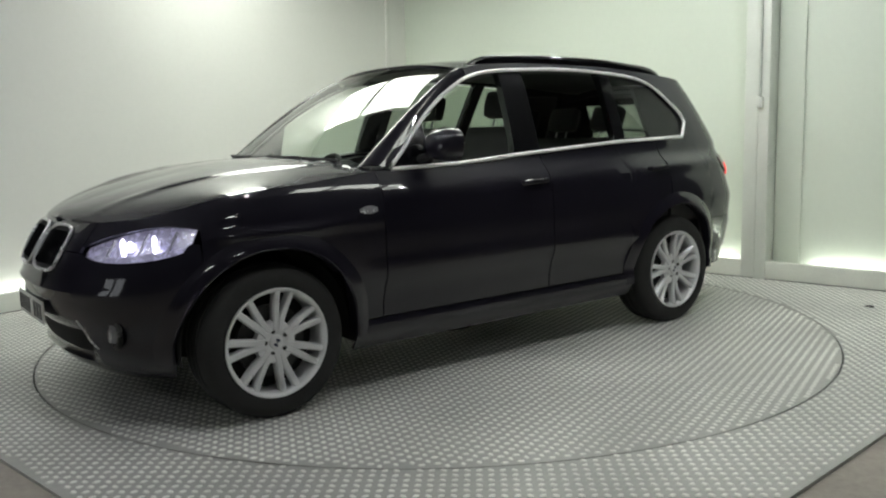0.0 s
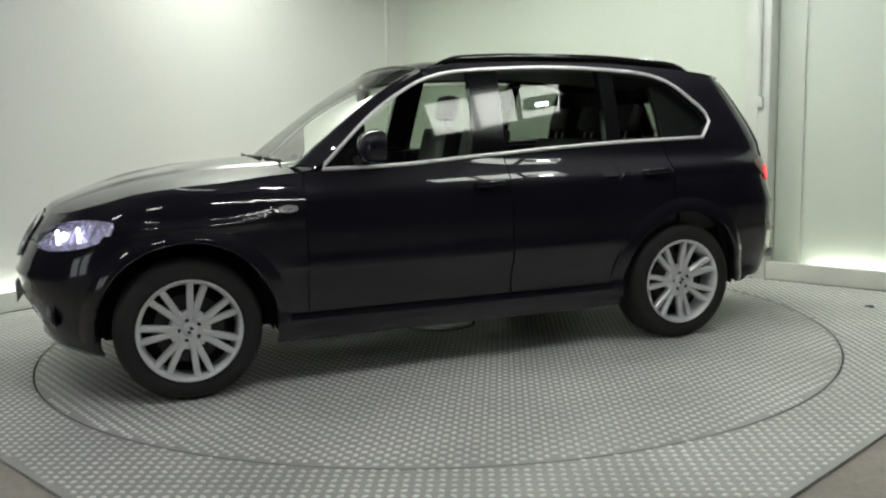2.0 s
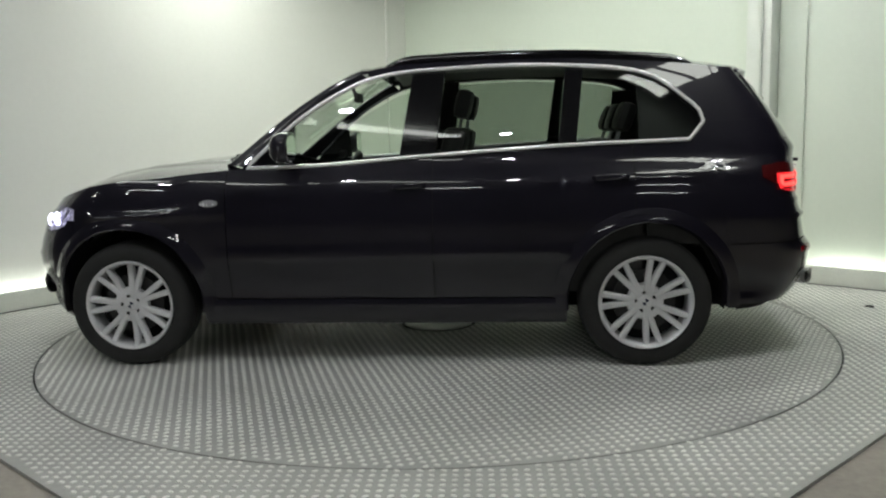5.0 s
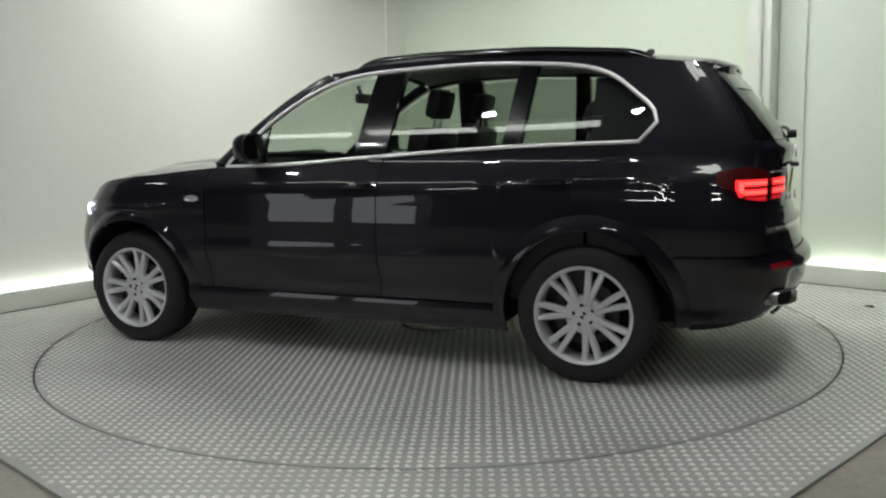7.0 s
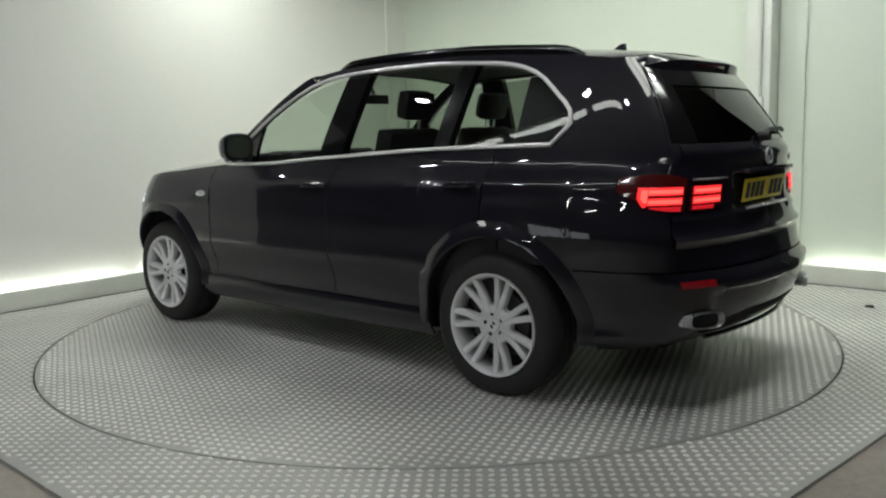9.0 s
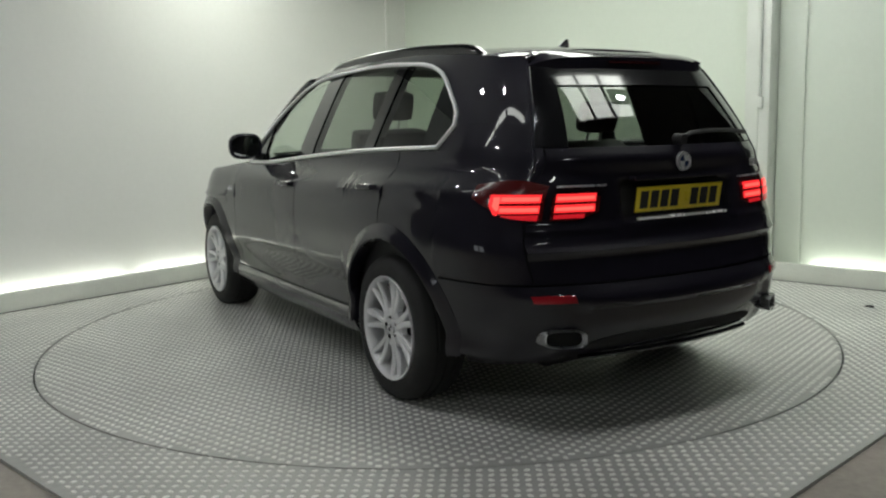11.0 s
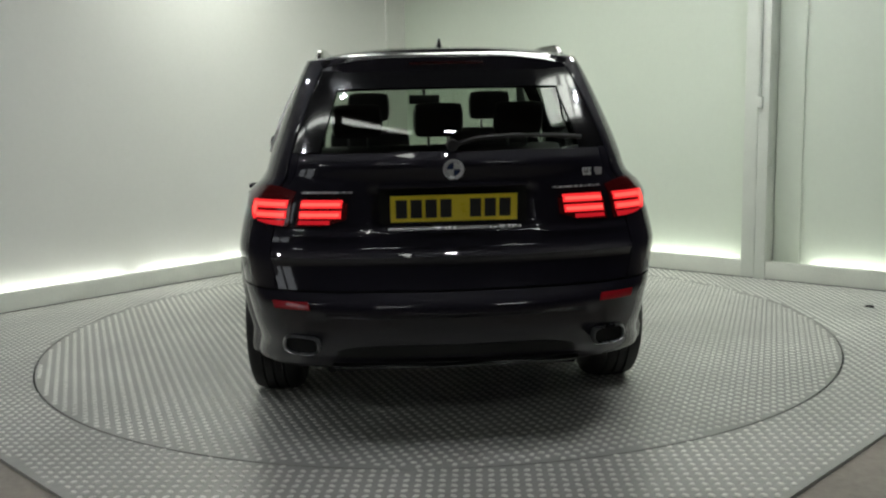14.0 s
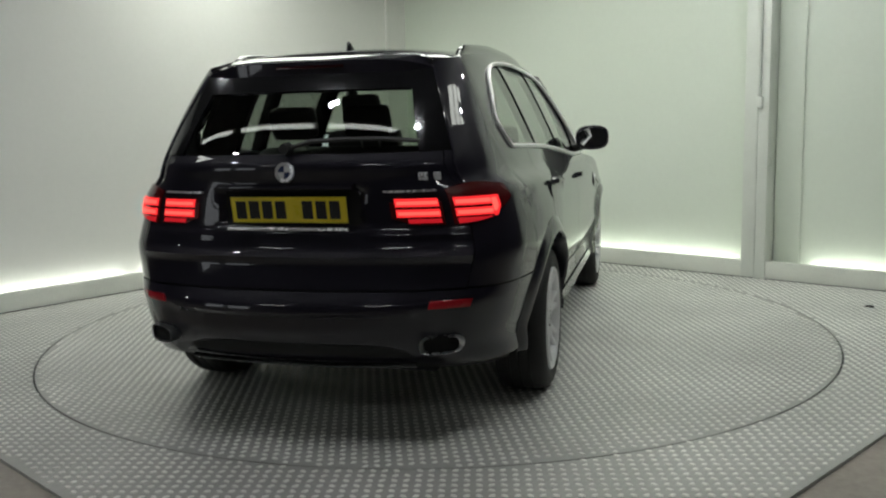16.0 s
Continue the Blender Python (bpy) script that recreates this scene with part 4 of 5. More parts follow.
# nose band above the bumper, between the lamps, holding the grille
cols = [(s_nose_y(y, 0.85), 0.800, HOOD_Z(s_nose_y(y, 0.85)) - 0.003) for y in steps_between(0.0, 0.47, 14)]
part("nose_panel", grid_panel(both_halves(shell_rows(cols, 6))), PAINT, car)
for sg in (1, -1):
    # kidney: chrome ring, dark slats
    ring, cx = [], 0.180
    for k in range(28):
        a = math.tau * k / 28
        c, s = math.cos(a), math.sin(a)
        y = cx + 0.155 * abs(c) ** 0.55 * (1 if c > 0 else -1)
        z = 0.798 + 0.098 * abs(s) ** 0.55 * (1 if s > 0 else -1)
        p = shell(s_nose_y(max(y, 0.004), z), z, 0.012)
        ring.append((p.x, sg * p.y, p.z))
    bm = bmesh.new()
    add_tube(bm, ring, 0.0085, 8, closed=True)
    kidney = part("kidney_grille", bm, CHROME, car, "chrome ringed kidney grille")
    # black sheet across the ring in place of the shaded depth behind it
    bm = bmesh.new()
    bm.faces.new([bm.verts.new(Vector(p) - Vector((0.004, 0, 0))) for p in ring])
    bmesh.ops.recalc_face_normals(bm, faces=bm.faces)
    part("grille_back", bm, INNER, kidney, "black face for the shaded depth behind the slats")
    for k in range(9):
        y = lerp(0.045, 0.315, k / 8)
        bm = bmesh.new()
        top, bot = shell(s_nose_y(y, 0.87), 0.872, 0.010), shell(s_nose_y(y, 0.73), 0.726, 0.010)
        add_tube(bm, [(p.x, sg * p.y, p.z) for p in (top, top.lerp(bot, 0.5), bot)], 0.005, 5)
        part("grille_slat", bm, GLOSS_BLACK, kidney)
    # headlamp: bowl that glows for the lamplight on it, two lit rings, clear lens
    mirror_it = sg < 0
    cols = [(lerp(s0, s1, u), lamp_edge(u)[0] - 0.008, lamp_edge(u)[1] + 0.010) for u in steps_between(0, 1, 22)]
    lampo = part("headlamp", grid_panel(shell_rows(cols, 6, -0.034), mirrored=mirror_it), BOWL, car, "lit clear headlamp with bright rings")
    for u in (0.42, 0.70):
        s = lerp(s0, s1, u)
        lo, hi = lamp_edge(u)
        c = shell(s, (lo + hi) / 2, -0.012)
        bm = bmesh.new()
        add_tube(bm, [(c.x + 0.010 * math.cos(a) * 0.2, sg * (c.y + 0.036 * math.cos(a) * (0.9 if u < 0.5 else 0.6)) , c.z + 0.036 * math.sin(a)) for a in [math.tau * k / 24 for k in range(24)]], 0.0055, 6, closed=True)
        part("light_ring", bm, HALO, lampo, "glowing white ring")
        bm = bmesh.new()
        add_lathe(bm, [(0.0001, 0.0), (0.018, -0.005), (0.028, -0.02)], 16, "x", (c.x - 0.012, sg * c.y, c.z))
        part("bulb", bm, HALO if u < 0.5 else BOWL, lampo)
    for u in (0.28, 0.58, 0.84):
        s = lerp(s0, s1, u)
        lo, hi = lamp_edge(u)
        bm = bmesh.new()
        pts = [shell(s, lerp(lo, hi, k), -0.022) for k in (0.08, 0.35, 0.65, 0.92)]
        add_tube(bm, [(p.x, sg * p.y, p.z) for p in pts], 0.007, 6)
        part("lamp_fin", bm, CHROME, lampo, "bright divider in the lamp")
    cols2 = [(lerp(s0, s1, u), lamp_edge(u)[0] + 0.002, lerp(*lamp_edge(u), 0.22)) for u in steps_between(0.06, 0.94, 14)]
    part("lamp_sill", grid_panel(shell_rows(cols2, 2, -0.016), mirrored=mirror_it), BOWL, lampo)
    cols = [(lerp(s0, s1, u), *lamp_edge(u)) for u in steps_between(0, 1, 22)]
    lens = part("lens", grid_panel(shell_rows(cols, 6, 0.003), mirrored=mirror_it), LENS, lampo, "clear lamp lens")
    lens.visible_shadow = False
    # wing strip over the lamp up to the bonnet
    cols = [(lerp(s0, s1 - 0.02, u), lamp_edge(u)[1] + 0.004, max(HOOD_Z(lerp(s0, s1, u)) - 0.003, lamp_edge(u)[1] + 0.008)) for u in steps_between(0, 1, 18)]
    part("lamp_brow", grid_panel(shell_rows(cols, 3), mirrored=mirror_it), PAINT, car)
    # fog lamp in its recess
    f = shell(s_nose_y(0.66, 0.45), 0.45, 0.0)
    bm = bmesh.new()
    add_lathe(bm, [(0.0001, 0.012), (0.040, 0.010), (0.048, 0.0), (0.052, -0.03)], 24, "x", (f.x, sg * f.y, f.z))
    fog = part("fog_lamp", bm, FOG, car, "round fog lamp in a dark recess")
    bm = bmesh.new()
    add_tube(bm, [(f.x - 0.02 + 0.0, sg * (f.y + 0.062 * math.cos(a)), f.z + 0.062 * math.sin(a)) for a in [math.tau * k / 24 for k in range(24)]], 0.014, 6, closed=True)
    part("fog_surround", bm, TRIM_BLACK, fog)
    # bright sliver beside the intake
    bm = bmesh.new()
    pts = [shell(s_nose_y(y, z), z, 0.006) for y, z in ((0.50, 0.50), (0.515, 0.46), (0.525, 0.40), (0.56, 0.365))]
    add_tube(bm, [(p.x, sg * p.y, p.z) for p in pts], 0.004, 6)
    part("intake_trim", bm, CHROME, car, "thin bright intake trim")


def plate(name, m, mat, label):
    """A plate whose face points along -x; its writing is plain bars."""
    p = part(name, box((-0.004, -0.26, -0.0555), (0.004, 0.26, 0.0555), m, 0.002), mat, car, label)
    for k, w in enumerate((0.046, 0.046, 0.046, 0.046, 0.0, 0.046, 0.046, 0.046)):
        if w:
            y = 0.215 - k * 0.0605
            part("print_bar", box((-0.0055, y - w / 2, -0.038), (-0.0035, y + w / 2, 0.038), m), INK, p)
    return p


plate("front_number_plate", pose(NOSE(0.52) + 0.012, 0, 0.503, 0, 0, 180), PLATE_WHITE, "white number plate with dark bars")

# rear: bumper, tailgate, lamps
cols = [((lambda z, u=u: lerp(S_REAR, s_tail_x(min(-0.402, -arch_reach(z)), z), u)), 0.325, 0.660) for u in steps_between(0, 1, 30)]
rows = shell_rows(cols, 16)
for r in rows:
    for p, q in r:
        step_in = 0.020 * max(0.0, min(1.0, (0.575 - p.z) / 0.015)) * max(0.0, min(1.0, (0.62 - abs(p.y)) / 0.05))
        p.x += step_in
part("rear_bumper", grid_panel(both_halves(rows)), PAINT, car)
cols = [(s_tail_y(y, 0.4), 0.345, lerp(0.430, 0.395, (y / 0.50) ** 6)) for y in steps_between(0.0, 0.50, 12)]
part("rear_valance", grid_panel(both_halves(shell_rows(cols, 4, -0.014))), INNER, car, "black mesh rear valance")
bm = bmesh.new()
pts = [shell(s_tail_y(max(abs(y), 0.001), 0.335), 0.335, 0.004) for y in steps_between(-0.52, 0.52, 16)]
add_tube(bm, [(p.x, math.copysign(p.y, y), p.z) for p, y in zip(pts, steps_between(-0.52, 0.52, 16))], 0.012, 8)
part("rear_lip", bm, GLOSS_BLACK, car, "gloss black lip under the rear valance")
s_gate = s_tail_y(0.750, 0.9)
cols = [(s, 0.668, 1.222) for s in steps_between(S_REAR, s_gate, 30)]
rows = shell_rows(cols, 42)
for r in rows:
    for p, q in r:
        # sunk bay for the plate, with a lip over it, and a crease below
        bay = 0.030 * max(0.0, min(1.0, (0.335 - abs(p.y)) / 0.03)) * max(0.0, min(1.0, (1.085 - p.z) / 0.02, (p.z - 0.905) / 0.03))
        lip = 0.016 * max(0.0, 1 - abs(p.z - 0.800) / 0.026) + 0.010 * max(0.0, 1 - abs(p.z - 0.885) / 0.020) * (abs(p.y) > 0.36)
        p.x += bay - lip
part("tailgate", grid_panel(both_halves(rows)), PAINT, car)
plate("rear_number_plate", pose(-0.945, 0, 0.993, 0, -9, 0), PLATE_YELLOW, "yellow number plate with dark bars")
bm = bmesh.new()
add_box(bm, (-0.985, -0.30, 1.078), (-0.940, 0.30, 1.098), None, 0.006)
part("gate_handle", bm, PAINT, car)
bm = bmesh.new()
add_tube(bm, [(-0.968, y, 0.915) for y in steps_between(-0.27, 0.27, 6)], 0.007, 6)
part("bay_trim", bm, CHROME, car, "thin bright strip below the plate")
# round badge
bm = bmesh.new()
add_lathe(bm, [(0.0001, 0.0), (0.030, 0.0), (0.041, -0.002), (0.043, 0.008)], 32, "x")
badge = part("badge", bm, CHROME, car, "round badge with dark and pale quarters")
badge.matrix_basis = pose(-0.970, 0, 1.150, 0, 4, 0)
for k in range(4):
    bm = bmesh.new()
    add_grid(bm, [[Vector((-0.002, r * math.cos(a), r * math.sin(a))) for a in steps_between(math.pi / 2 * k, math.pi / 2 * (k + 1), 6)] for r in (0.001, 0.027)])
    part("badge_quarter", bm, WHITE if k % 2 else BLUE, badge)
# bright plain lettering bars on the gate
for y0, y1 in ((-0.545, -0.585), (-0.60, -0.635)):
    p = shell(s_tail_y(-(y0 + y1) / 2, 1.125), 1.125, 0.004)
    part("gate_bar", box((p.x - 0.004, y1, 1.108), (p.x + 0.004, y0, 1.140), None, 0.001), CHROME, car, "bright plain badge bar")

for sg in (1, -1):
    mir = sg < 0
    sT = s_tail_x(-0.615, 1.0)
    sJ0, sJ1 = s_tail_y(0.640, 1.0), s_tail_y(0.672, 1.0)
    sI = s_tail_y(0.435, 1.0)

    def outer_edge(u):
        return lerp(0.925, 1.02, u ** 2.0), lerp(1.068, 1.075, u) + 0.02 * math.sin(math.pi * u)
    cols = [(lerp(sJ1, sT, u), *outer_edge(u)) for u in steps_between(0, 1, 14)]
    tail = part("tail_lamp", grid_panel(shell_rows(cols, 6, 0.006, 0.02), mirrored=mir), RED_DARK, car, "lit red tail lamp")
    cols = [(lerp(sI, sJ0, u), lerp(0.955, 0.925, min(1.0, u * 2.5)), 1.020) for u in steps_between(0, 1, 12)]
    inner_lamp = part("gate_lamp", grid_panel(shell_rows(cols, 6, 0.006, 0.02), mirrored=mir), RED_DARK, car, "lit red tail lamp on the tailgate")
    for zlo, zhi in ((0.958, 0.990), (1.000, 1.034)):
        cols = [(lerp(sI, sJ0, u), zlo, zhi) for u in steps_between(0.10, 0.94, 10)]
        part("light_bar", grid_panel(shell_rows(cols, 2, 0.010, 0.006), mirrored=mir), RED_GLOW, inner_lamp, "glowing red light bar")
        cols = [(lerp(sJ1, sT, u), zlo, zhi) for u in steps_between(0.05, 0.60, 10)]
        part("light_bar", grid_panel(shell_rows(cols, 2, 0.010, 0.006), mirrored=mir), RED_GLOW, tail, "glowing red light bar")
        zc = (zlo + zhi) / 2
        cols = [(lerp(sI, sJ0, u), zc - 0.008, zc + 0.006) for u in steps_between(0.13, 0.92, 10)]
        part("light_core", grid_panel(shell_rows(cols, 1, 0.0125, 0.002), mirrored=mir), RED_CORE, inner_lamp, "bright core of the light bar")
        cols = [(lerp(sJ1, sT, u), zc - 0.009, zc + 0.007) for u in steps_between(0.07, 0.58, 10)]
        part("light_core", grid_panel(shell_rows(cols, 1, 0.0125, 0.002), mirrored=mir), RED_CORE, tail, "bright core of the light bar")
    cols = [(lerp(sJ1, sT, u), 0.952 + 0.05 * max(0.0, u - 0.66) / 0.1, 1.034) for u in steps_between(0.61, 0.74, 6)]
    part("light_bar", grid_panel(shell_rows(cols, 4, 0.010, 0.006), mirrored=mir), RED_GLOW, tail, "glowing red light bar")
    cols = [(lerp(sJ1, sT, u), 0.970 + 0.02 * max(0.0, u - 0.64) / 0.06, 1.024) for u in steps_between(0.60, 0.69, 5)]
    part("light_core", grid_panel(shell_rows(cols, 3, 0.0125, 0.002), mirrored=mir), RED_CORE, tail, "bright core of the light bar")
    cols = [(lerp(sJ1, sT, u), 0.927 + 0.06 * u ** 2, 0.951) for u in steps_between(0.06, 0.56, 8)]
    part("lens_foot", grid_panel(shell_rows(cols, 2, 0.009, 0.006), mirrored=mir), RED_DIM, tail, "dimly lit red lens foot")
    cols = [(lerp(sI, sJ0, u), 0.932, 0.950) for u in steps_between(0.30, 0.94, 8)]
    part("lens_foot", grid_panel(shell_rows(cols, 2, 0.009, 0.006), mirrored=mir), RED_DIM, inner_lamp, "dimly lit red lens foot")
    cols = [(lerp(sI, sJ0, u), 1.060, 1.068) for u in steps_between(-0.05, 1.0, 10)]
    part("lamp_trim", grid_panel(shell_rows(cols, 1, 0.014, 0.02), mirrored=mir), CHROME, car, "thin bright strip over the tail lamp")
    # reflector and exhaust in the bumper
    cols = [(s_tail_y(y, 0.6), 0.592, 0.622) for y in steps_between(0.60, 0.755, 8)]
    part("reflector", grid_panel(shell_rows(cols, 2, 0.005, 0.01), mirrored=mir), REFLECT, car, "red reflector in the bumper")
    bm = bmesh.new()
    rings = []
    e = shell(s_tail_y(0.645, 0.44), 0.44, 0.0)
    for x, k_ in ((0.06, 0.98), (-0.016, 1.0), (-0.024, 0.95), (-0.018, 0.86), (0.02, 0.84)):
        row = []
        for k in range(24):
            c, s = math.cos(math.tau * k / 24), math.sin(math.tau * k / 24)
            dy = 0.080 * k_ * abs(c) ** 0.6 * (1 if c > 0 else -1)
            back = shell(s_tail_y(e.y + sg * dy, 0.475), 0.475, 0.0).x
            row.append(Vector((back + x - 0.008, sg * e.y + dy, e.z + 0.038 * k_ * abs(s) ** 0.6 * (1 if s > 0 else -1))))
        rings.append(row)
    vs = add_grid(bm, rings, closed=True)
    bmesh.ops.recalc_face_normals(bm, faces=bm.faces)
    tip = part("exhaust_tip", bm, PIPE, car, "dull steel exhaust tip")
    # flat black face stands in for the shade inside the pipe
    bm = bmesh.new()
    bm.faces.new([bm.verts.new((p.x - 0.022, p.y, p.z)) for p in rings[-1]])
    part("pipe_mouth", bm, INNER, tip, "black face for the shade inside the exhaust")

# back window, its surround, spoiler, wiper, aerial
def win_y(z):
    return lerp(0.665, 0.515, (z - 1.222) / 0.33)


rows = []
for t in steps_between(-1, 1, 24):
    r = []
    for z in steps_between(1.226, 1.560, 12):
        y = win_y(z) * t
        p = shell(s_tail_y(max(abs(y), 0.001), z), z, -0.004)
        p.y = math.copysign(abs(y), y)
        r.append((p, p + Vector((0.004, 0, 0))))
    rows.append(r)
back = part("back_window", grid_panel(rows), GLASS_TINT, car, "tinted back window")
back.visible_shadow = False
for sg in (1, -1):
    cols = [((lambda z, u=u: lerp(s_tail_y(lerp(0.545, 0.455, (z - 1.222) / 0.33), z), s_tail_y(0.77 * HALF(z) + 0.004, z), u)), 1.226, 1.60) for u in steps_between(0, 1, 8)]
    part("window_border", grid_panel(shell_rows(cols, 10, 0.002), mirrored=sg < 0), GLOSS_BLACK, car, "gloss black back window border")
cols = [(s_tail_y(y, 1.52), 1.488, 1.562) for y in steps_between(0.0, 0.50, 10)]
part("window_border", grid_panel(both_halves(shell_rows(cols, 3, 0.003))), GLOSS_BLACK, car, "gloss black band above the back window")
rows = []
for t in steps_between(-1, 1, 26):
    y = 0.545 * t
    edge = -0.662 + 0.09 * abs(t) ** 4
    zt = 1.622 - 0.040 * abs(t) ** 5
    ring = [(-0.45, y, zt + 0.046), (-0.56, y, zt + 0.032), (edge + 0.03, y, zt + 0.012), (edge, y, zt - 0.002), (edge + 0.008, y, zt - 0.058),
            (edge + 0.04, y, zt - 0.080), (-0.50, y, zt - 0.100)]
    rows.append([Vector(p) for p in ring])
bm = bmesh.new()
vs = add_grid(bm, rows)
bm.faces.new(vs[0])
bm.faces.new(vs[-1])
bmesh.ops.recalc_face_normals(bm, faces=bm.faces)
spoiler = part("roof_spoiler", bm, PAINT, car)
part("brake_strip", box((-0.664, -0.16, 1.590), (-0.650, 0.16, 1.602), None, 0.002), RED_OFF, spoiler, "dark red high brake lamp")
bm = bmesh.new()
pts = [shell(s_tail_y(max(y, 0.002), z), z, 0.020) for y, z in ((0.0, 1.235), (0.10, 1.262), (0.25, 1.270), (0.40, 1.268), (0.54, 1.258))]
add_tube(bm, [(p.x, -p.y, p.z) for p in pts], 0.011, 6)
add_lathe(bm, [(0.0001, -0.03), (0.022, -0.03), (0.026, 0.02)], 16, "x", (pts[0].x - 0.0, 0.0, pts[0].z))
part("rear_wiper", bm, TRIM_BLACK, car, "black rear wiper")
bm = bmesh.new()
rings = []
for z, l, w, x in ((1.690, 0.075, 0.030, -0.12), (1.702, 0.066, 0.024, -0.125), (1.722, 0.042, 0.014, -0.145), (1.748, 0.020, 0.006, -0.165), (1.752, 0.006, 0.003, -0.168)):
    rings.append([Vector((x + l * math.cos(math.tau * k / 16), w * math.sin(math.tau * k / 16), z)) for k in range(16)])
vs = add_grid(bm, rings, closed=True)
bm.faces.new(vs[-1])
bmesh.ops.recalc_face_normals(bm, faces=bm.faces)
part("aerial_fin", bm, GLOSS_BLACK, car, "gloss black aerial fin")

# dark inner body that shows in the joints, floor pan and cabin
rows = []
for s in sorted(set(steps_between(S_REAR, REAR_AT, 14) + arch_marks(REAR_AT, FRONT_AT) + steps_between(FRONT_AT, S_FRONT, 20))):
    x = plain(s, 0.5).x
    r = []
    lo = max(0.27, arch(x, ARCH_R + 0.02))
    top = HOOD_Z(s) - 0.03 if s > 2.3 else min(BELT(max(s, -0.235)) - 0.02, 1.19)
    if x > 3.05:
        top = 0.755
    for z in steps_between(lo, max(top, lo + 0.01), 8):
        p = shell(s, z, -0.026)
        r.append((p, p))
    rows.append(r)
for mir in (False, True):
    bm = bmesh.new()
    add_grid(bm, [[Vector((p.x, -p.y if mir else p.y, p.z)) for p, q in r] for r in rows])
    part("inner_shell", bm, INNER, car)
part("floor_pan", box((-0.70, -0.56, 0.25), (3.35, 0.56, 0.33), None, 0.02), INNER, car)
for a, b in ((0.47, 2.46),):
    part("floor_pan", box((a, -0.86, 0.252), (b, 0.86, 0.32), None, 0.02), INNER, car)
part("engine_bulkhead", box((2.40, -0.78, 0.33), (2.46, 0.78, 1.06)), INNER, car)
part("boot_floor", box((-0.86, -0.70, 0.62), (-0.30, 0.70, 0.66)), CABIN, car)
rows = []
for x in steps_between(-0.58, 1.52, 12):
    zr = ROOF_Z(x) - 0.030
    rows.append([(Vector((x, (plain(s_tail_x(x, zr), zr).y - 0.03) * t, zr + 0.045 * (1 - abs(t) ** 2.6))),) * 2 for t in steps_between(-1, 1, 10)])
bm = bmesh.new()
add_grid(bm, [[p for p, q in r] for r in rows])
part("headlining", bm, CABIN_GREY, car, "grey cloth headlining")
for sg in (1, -1):
    for name, a, b in (("front_door_lining", 1.19, 2.30), ("rear_door_lining", 0.02, 1.15)):
        rows = [[(shell(x, z, -0.07), shell(x, z, -0.09)) for z in steps_between(0.40, BELT(x) - 0.004, 6)] for x in steps_between(a, b, 8)]
        part(name, grid_panel(rows, mirrored=sg < 0), CABIN, car, "black door lining")
    rows = [[(shell(s_tail_x(x, z), z, -0.075), shell(s_tail_x(x, z), z, -0.10)) for z in steps_between(1.19, 1.60, 8)] for x in steps_between(-0.44, 0.02, 8)]
    part("pillar_lining", grid_panel(rows, mirrored=sg < 0), CABIN, car, "black lining inside the rear pillar")
    part("boot_lining", grid_panel([[(shell(s_tail_x(x, 1.0), z, -0.06), shell(s_tail_x(x, 1.0), z, -0.09)) for z in steps_between(0.66, 1.20, 6)] for x in steps_between(-0.68, 0.0, 8)], mirrored=sg < 0), CABIN, car)


def cushion(lo, hi, m, bulge=0.02):
    bm = box(lo, hi, None, 0.05)
    bmesh.ops.subdivide_edges(bm, edges=bm.edges, cuts=1, use_grid_fill=True)
    bmesh.ops.transform(bm, matrix=m, verts=bm.verts)
    return bm


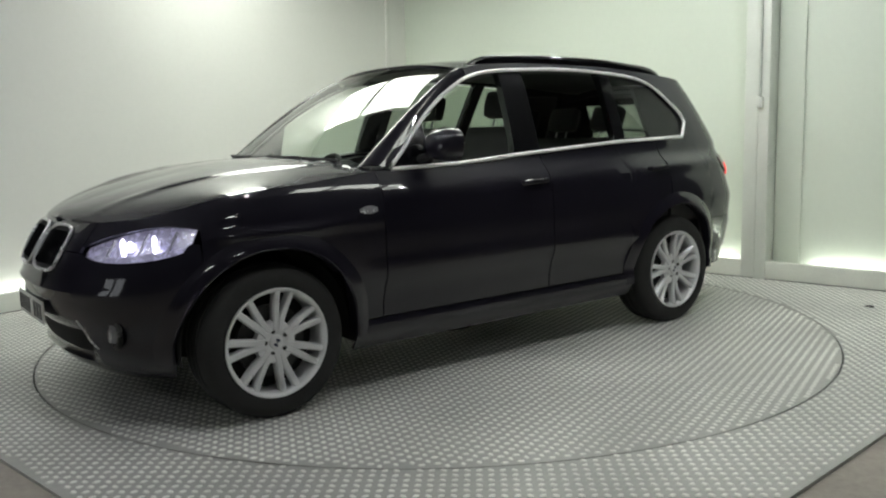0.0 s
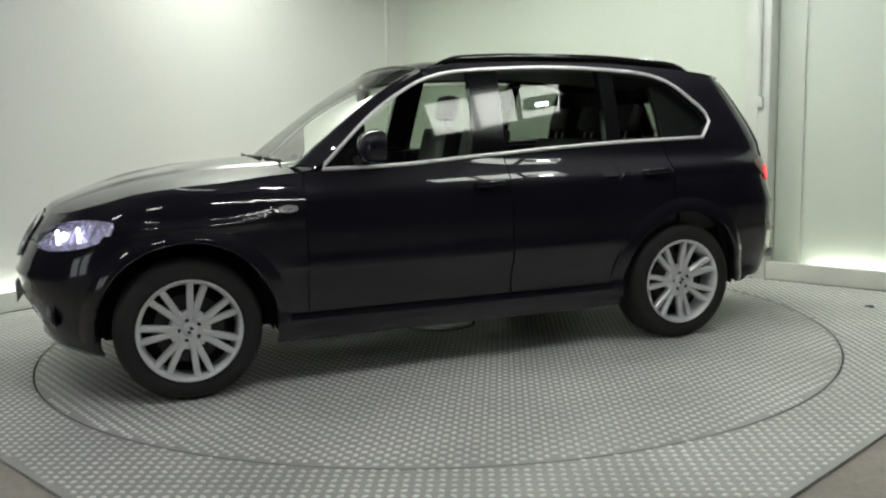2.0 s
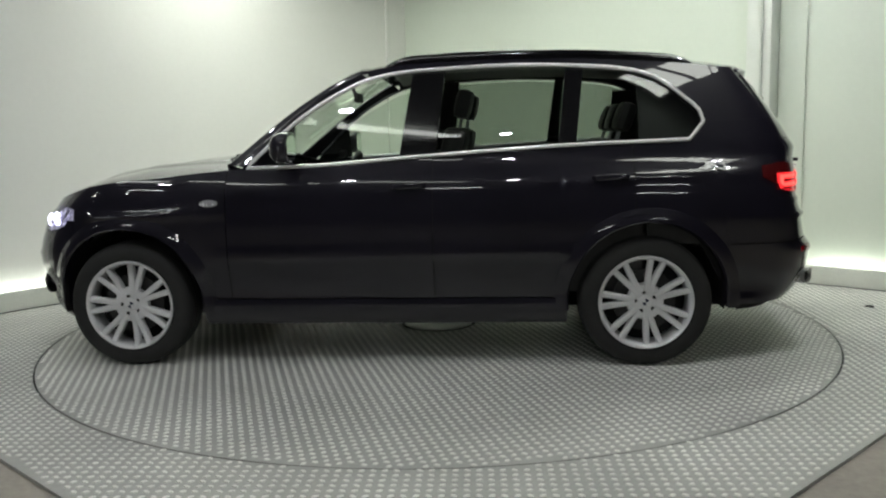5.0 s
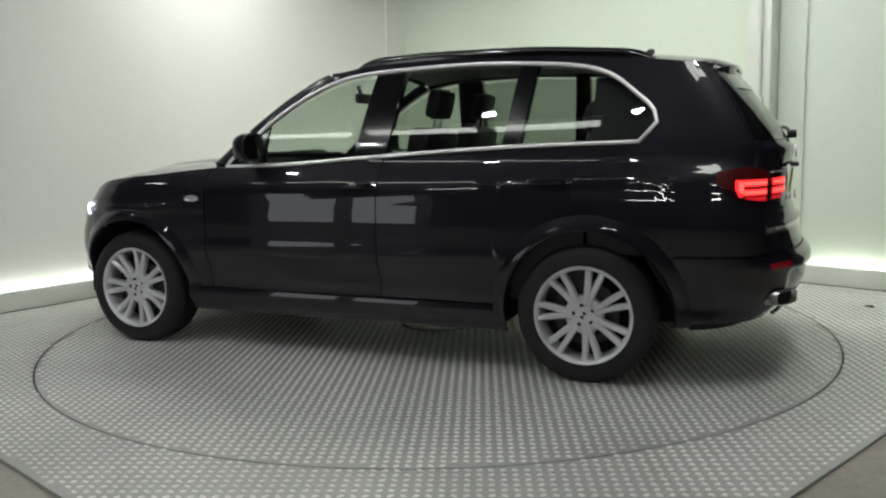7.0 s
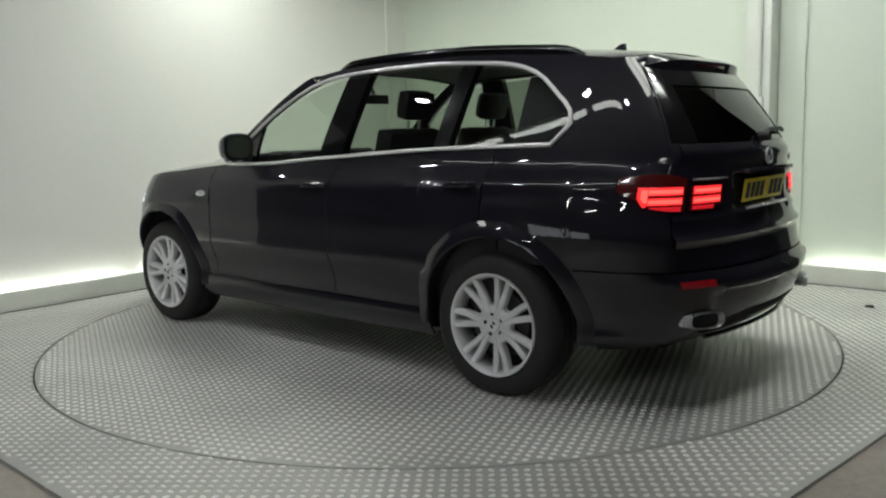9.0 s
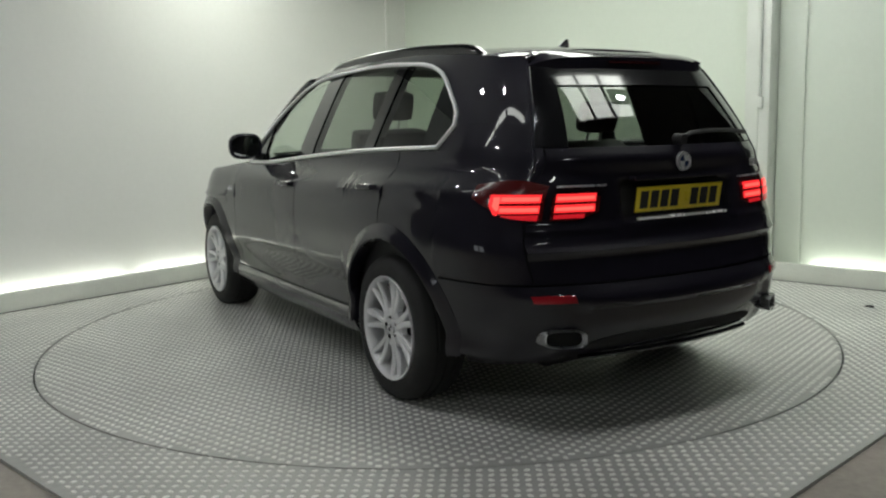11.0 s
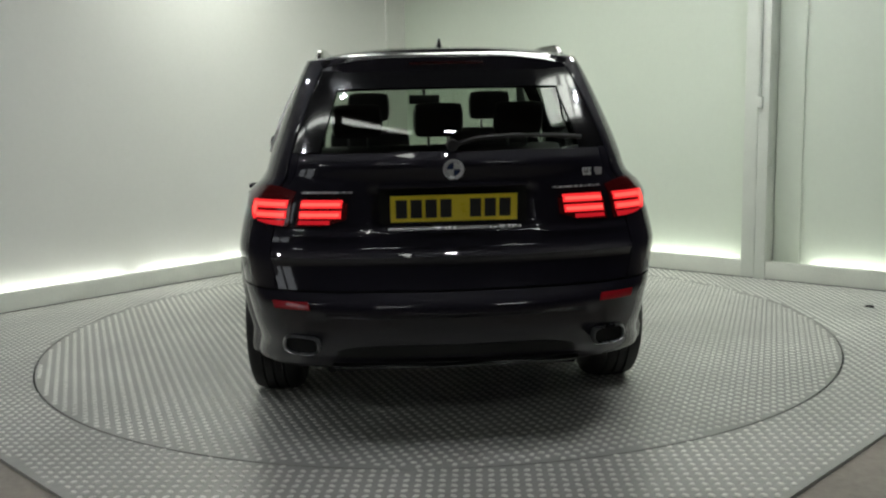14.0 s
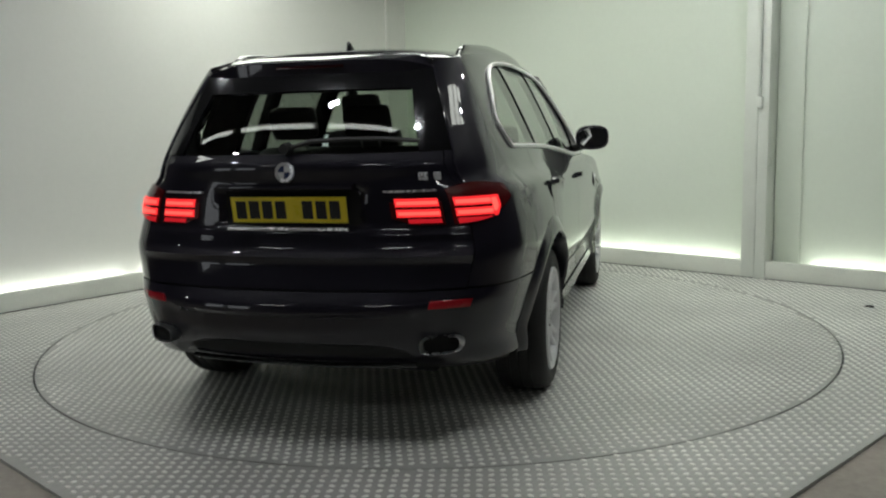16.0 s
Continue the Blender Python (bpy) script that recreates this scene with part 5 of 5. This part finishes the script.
def seat(x, y, w, heads, rake=-14, high=0.66):
    s = new("seat")
    s.parent = car
    tagged(s, "black leather seat")
    part("seat_base", cushion((-0.26, -w, -0.09), (0.26, w, 0.08), pose(x, y, 0.66, 0, -6, 0)), SEAT, s)
    part("seat_back", cushion((-0.07, -w, 0.0), (0.07, w, high), pose(x - 0.27, y, 0.68, 0, rake, 0)), SEAT, s)
    for hy in heads:
        top = pose(x - 0.27, y + hy, 0.68, 0, rake, 0)
        part("headrest", cushion((-0.045, -0.13, high + 0.055), (0.055, 0.13, high + 0.235), top), SEAT, s)
        bm = bmesh.new()
        for d in (-0.05, 0.05):
            add_tube(bm, [top @ Vector((0, d, high - 0.01)), top @ Vector((0, d, high + 0.08))], 0.007, 6)
        part("headrest_post", bm, CHROME, s, "bright headrest posts")


seat(1.48, 0.38, 0.25, (0.0,))
seat(1.48, -0.38, 0.25, (0.0,))
seat(0.58, 0.0, 0.66, (-0.42, 0.0, 0.42), -20, 0.58)
rows = []
for y in steps_between(-0.78, 0.78, 10):
    rows.append([(Vector((x, y, z)), Vector((x, y, z - 0.2))) for x, z in ((2.50, 1.06), (2.32, 1.085), (2.14, 1.08), (2.02, 1.05), (1.96, 0.98), (1.98, 0.80), (2.06, 0.62))])
part("dashboard", grid_panel(rows), CABIN, car, "black dashboard")
bm = bmesh.new()
wc = pose(1.90, -0.38, 1.00, 0, 62, 0)
add_tube(bm, [wc @ Vector((0.185 * math.cos(a), 0.185 * math.sin(a), 0)) for a in [math.tau * k / 28 for k in range(28)]], 0.016, 8, closed=True)
add_tube(bm, [wc @ Vector((0, 0.18, 0)), wc @ Vector((0, -0.18, 0))], 0.018, 6)
add_tube(bm, [wc @ Vector((0, 0, 0)), wc @ Vector((0.18, 0, 0))], 0.018, 6)
add_box(bm, (-0.06, -0.07, -0.03), (0.06, 0.07, 0.02), wc, 0.015)
part("steering_wheel", bm, CABIN, car, "black steering wheel")
bm = bmesh.new()
add_box(bm, (1.72, -0.11, 1.50), (1.75, 0.11, 1.565), None, 0.012)
add_tube(bm, [(1.75, 0, 1.54), (1.78, 0, 1.62)], 0.012, 6)
part("inside_mirror", bm, CABIN, car, "black inside mirror")


def motions():
    """The turntable and the car on it turn together; the axis is the table's middle."""
    for ob, x, y in ((table, 0.0, 0.0), (car, CAR_X, CAR_Y)):
        rows = []
        for k in range(17):
            a = radians(heading(k))
            rows.append((float(k), pose(x * math.cos(a) - y * math.sin(a), x * math.sin(a) + y * math.cos(a) + (AXIS_Y if ob is car else 0.0), 0.0035 if ob is car else 0.0, 0, 0, heading(k))))
        walk(ob, rows)


motions()
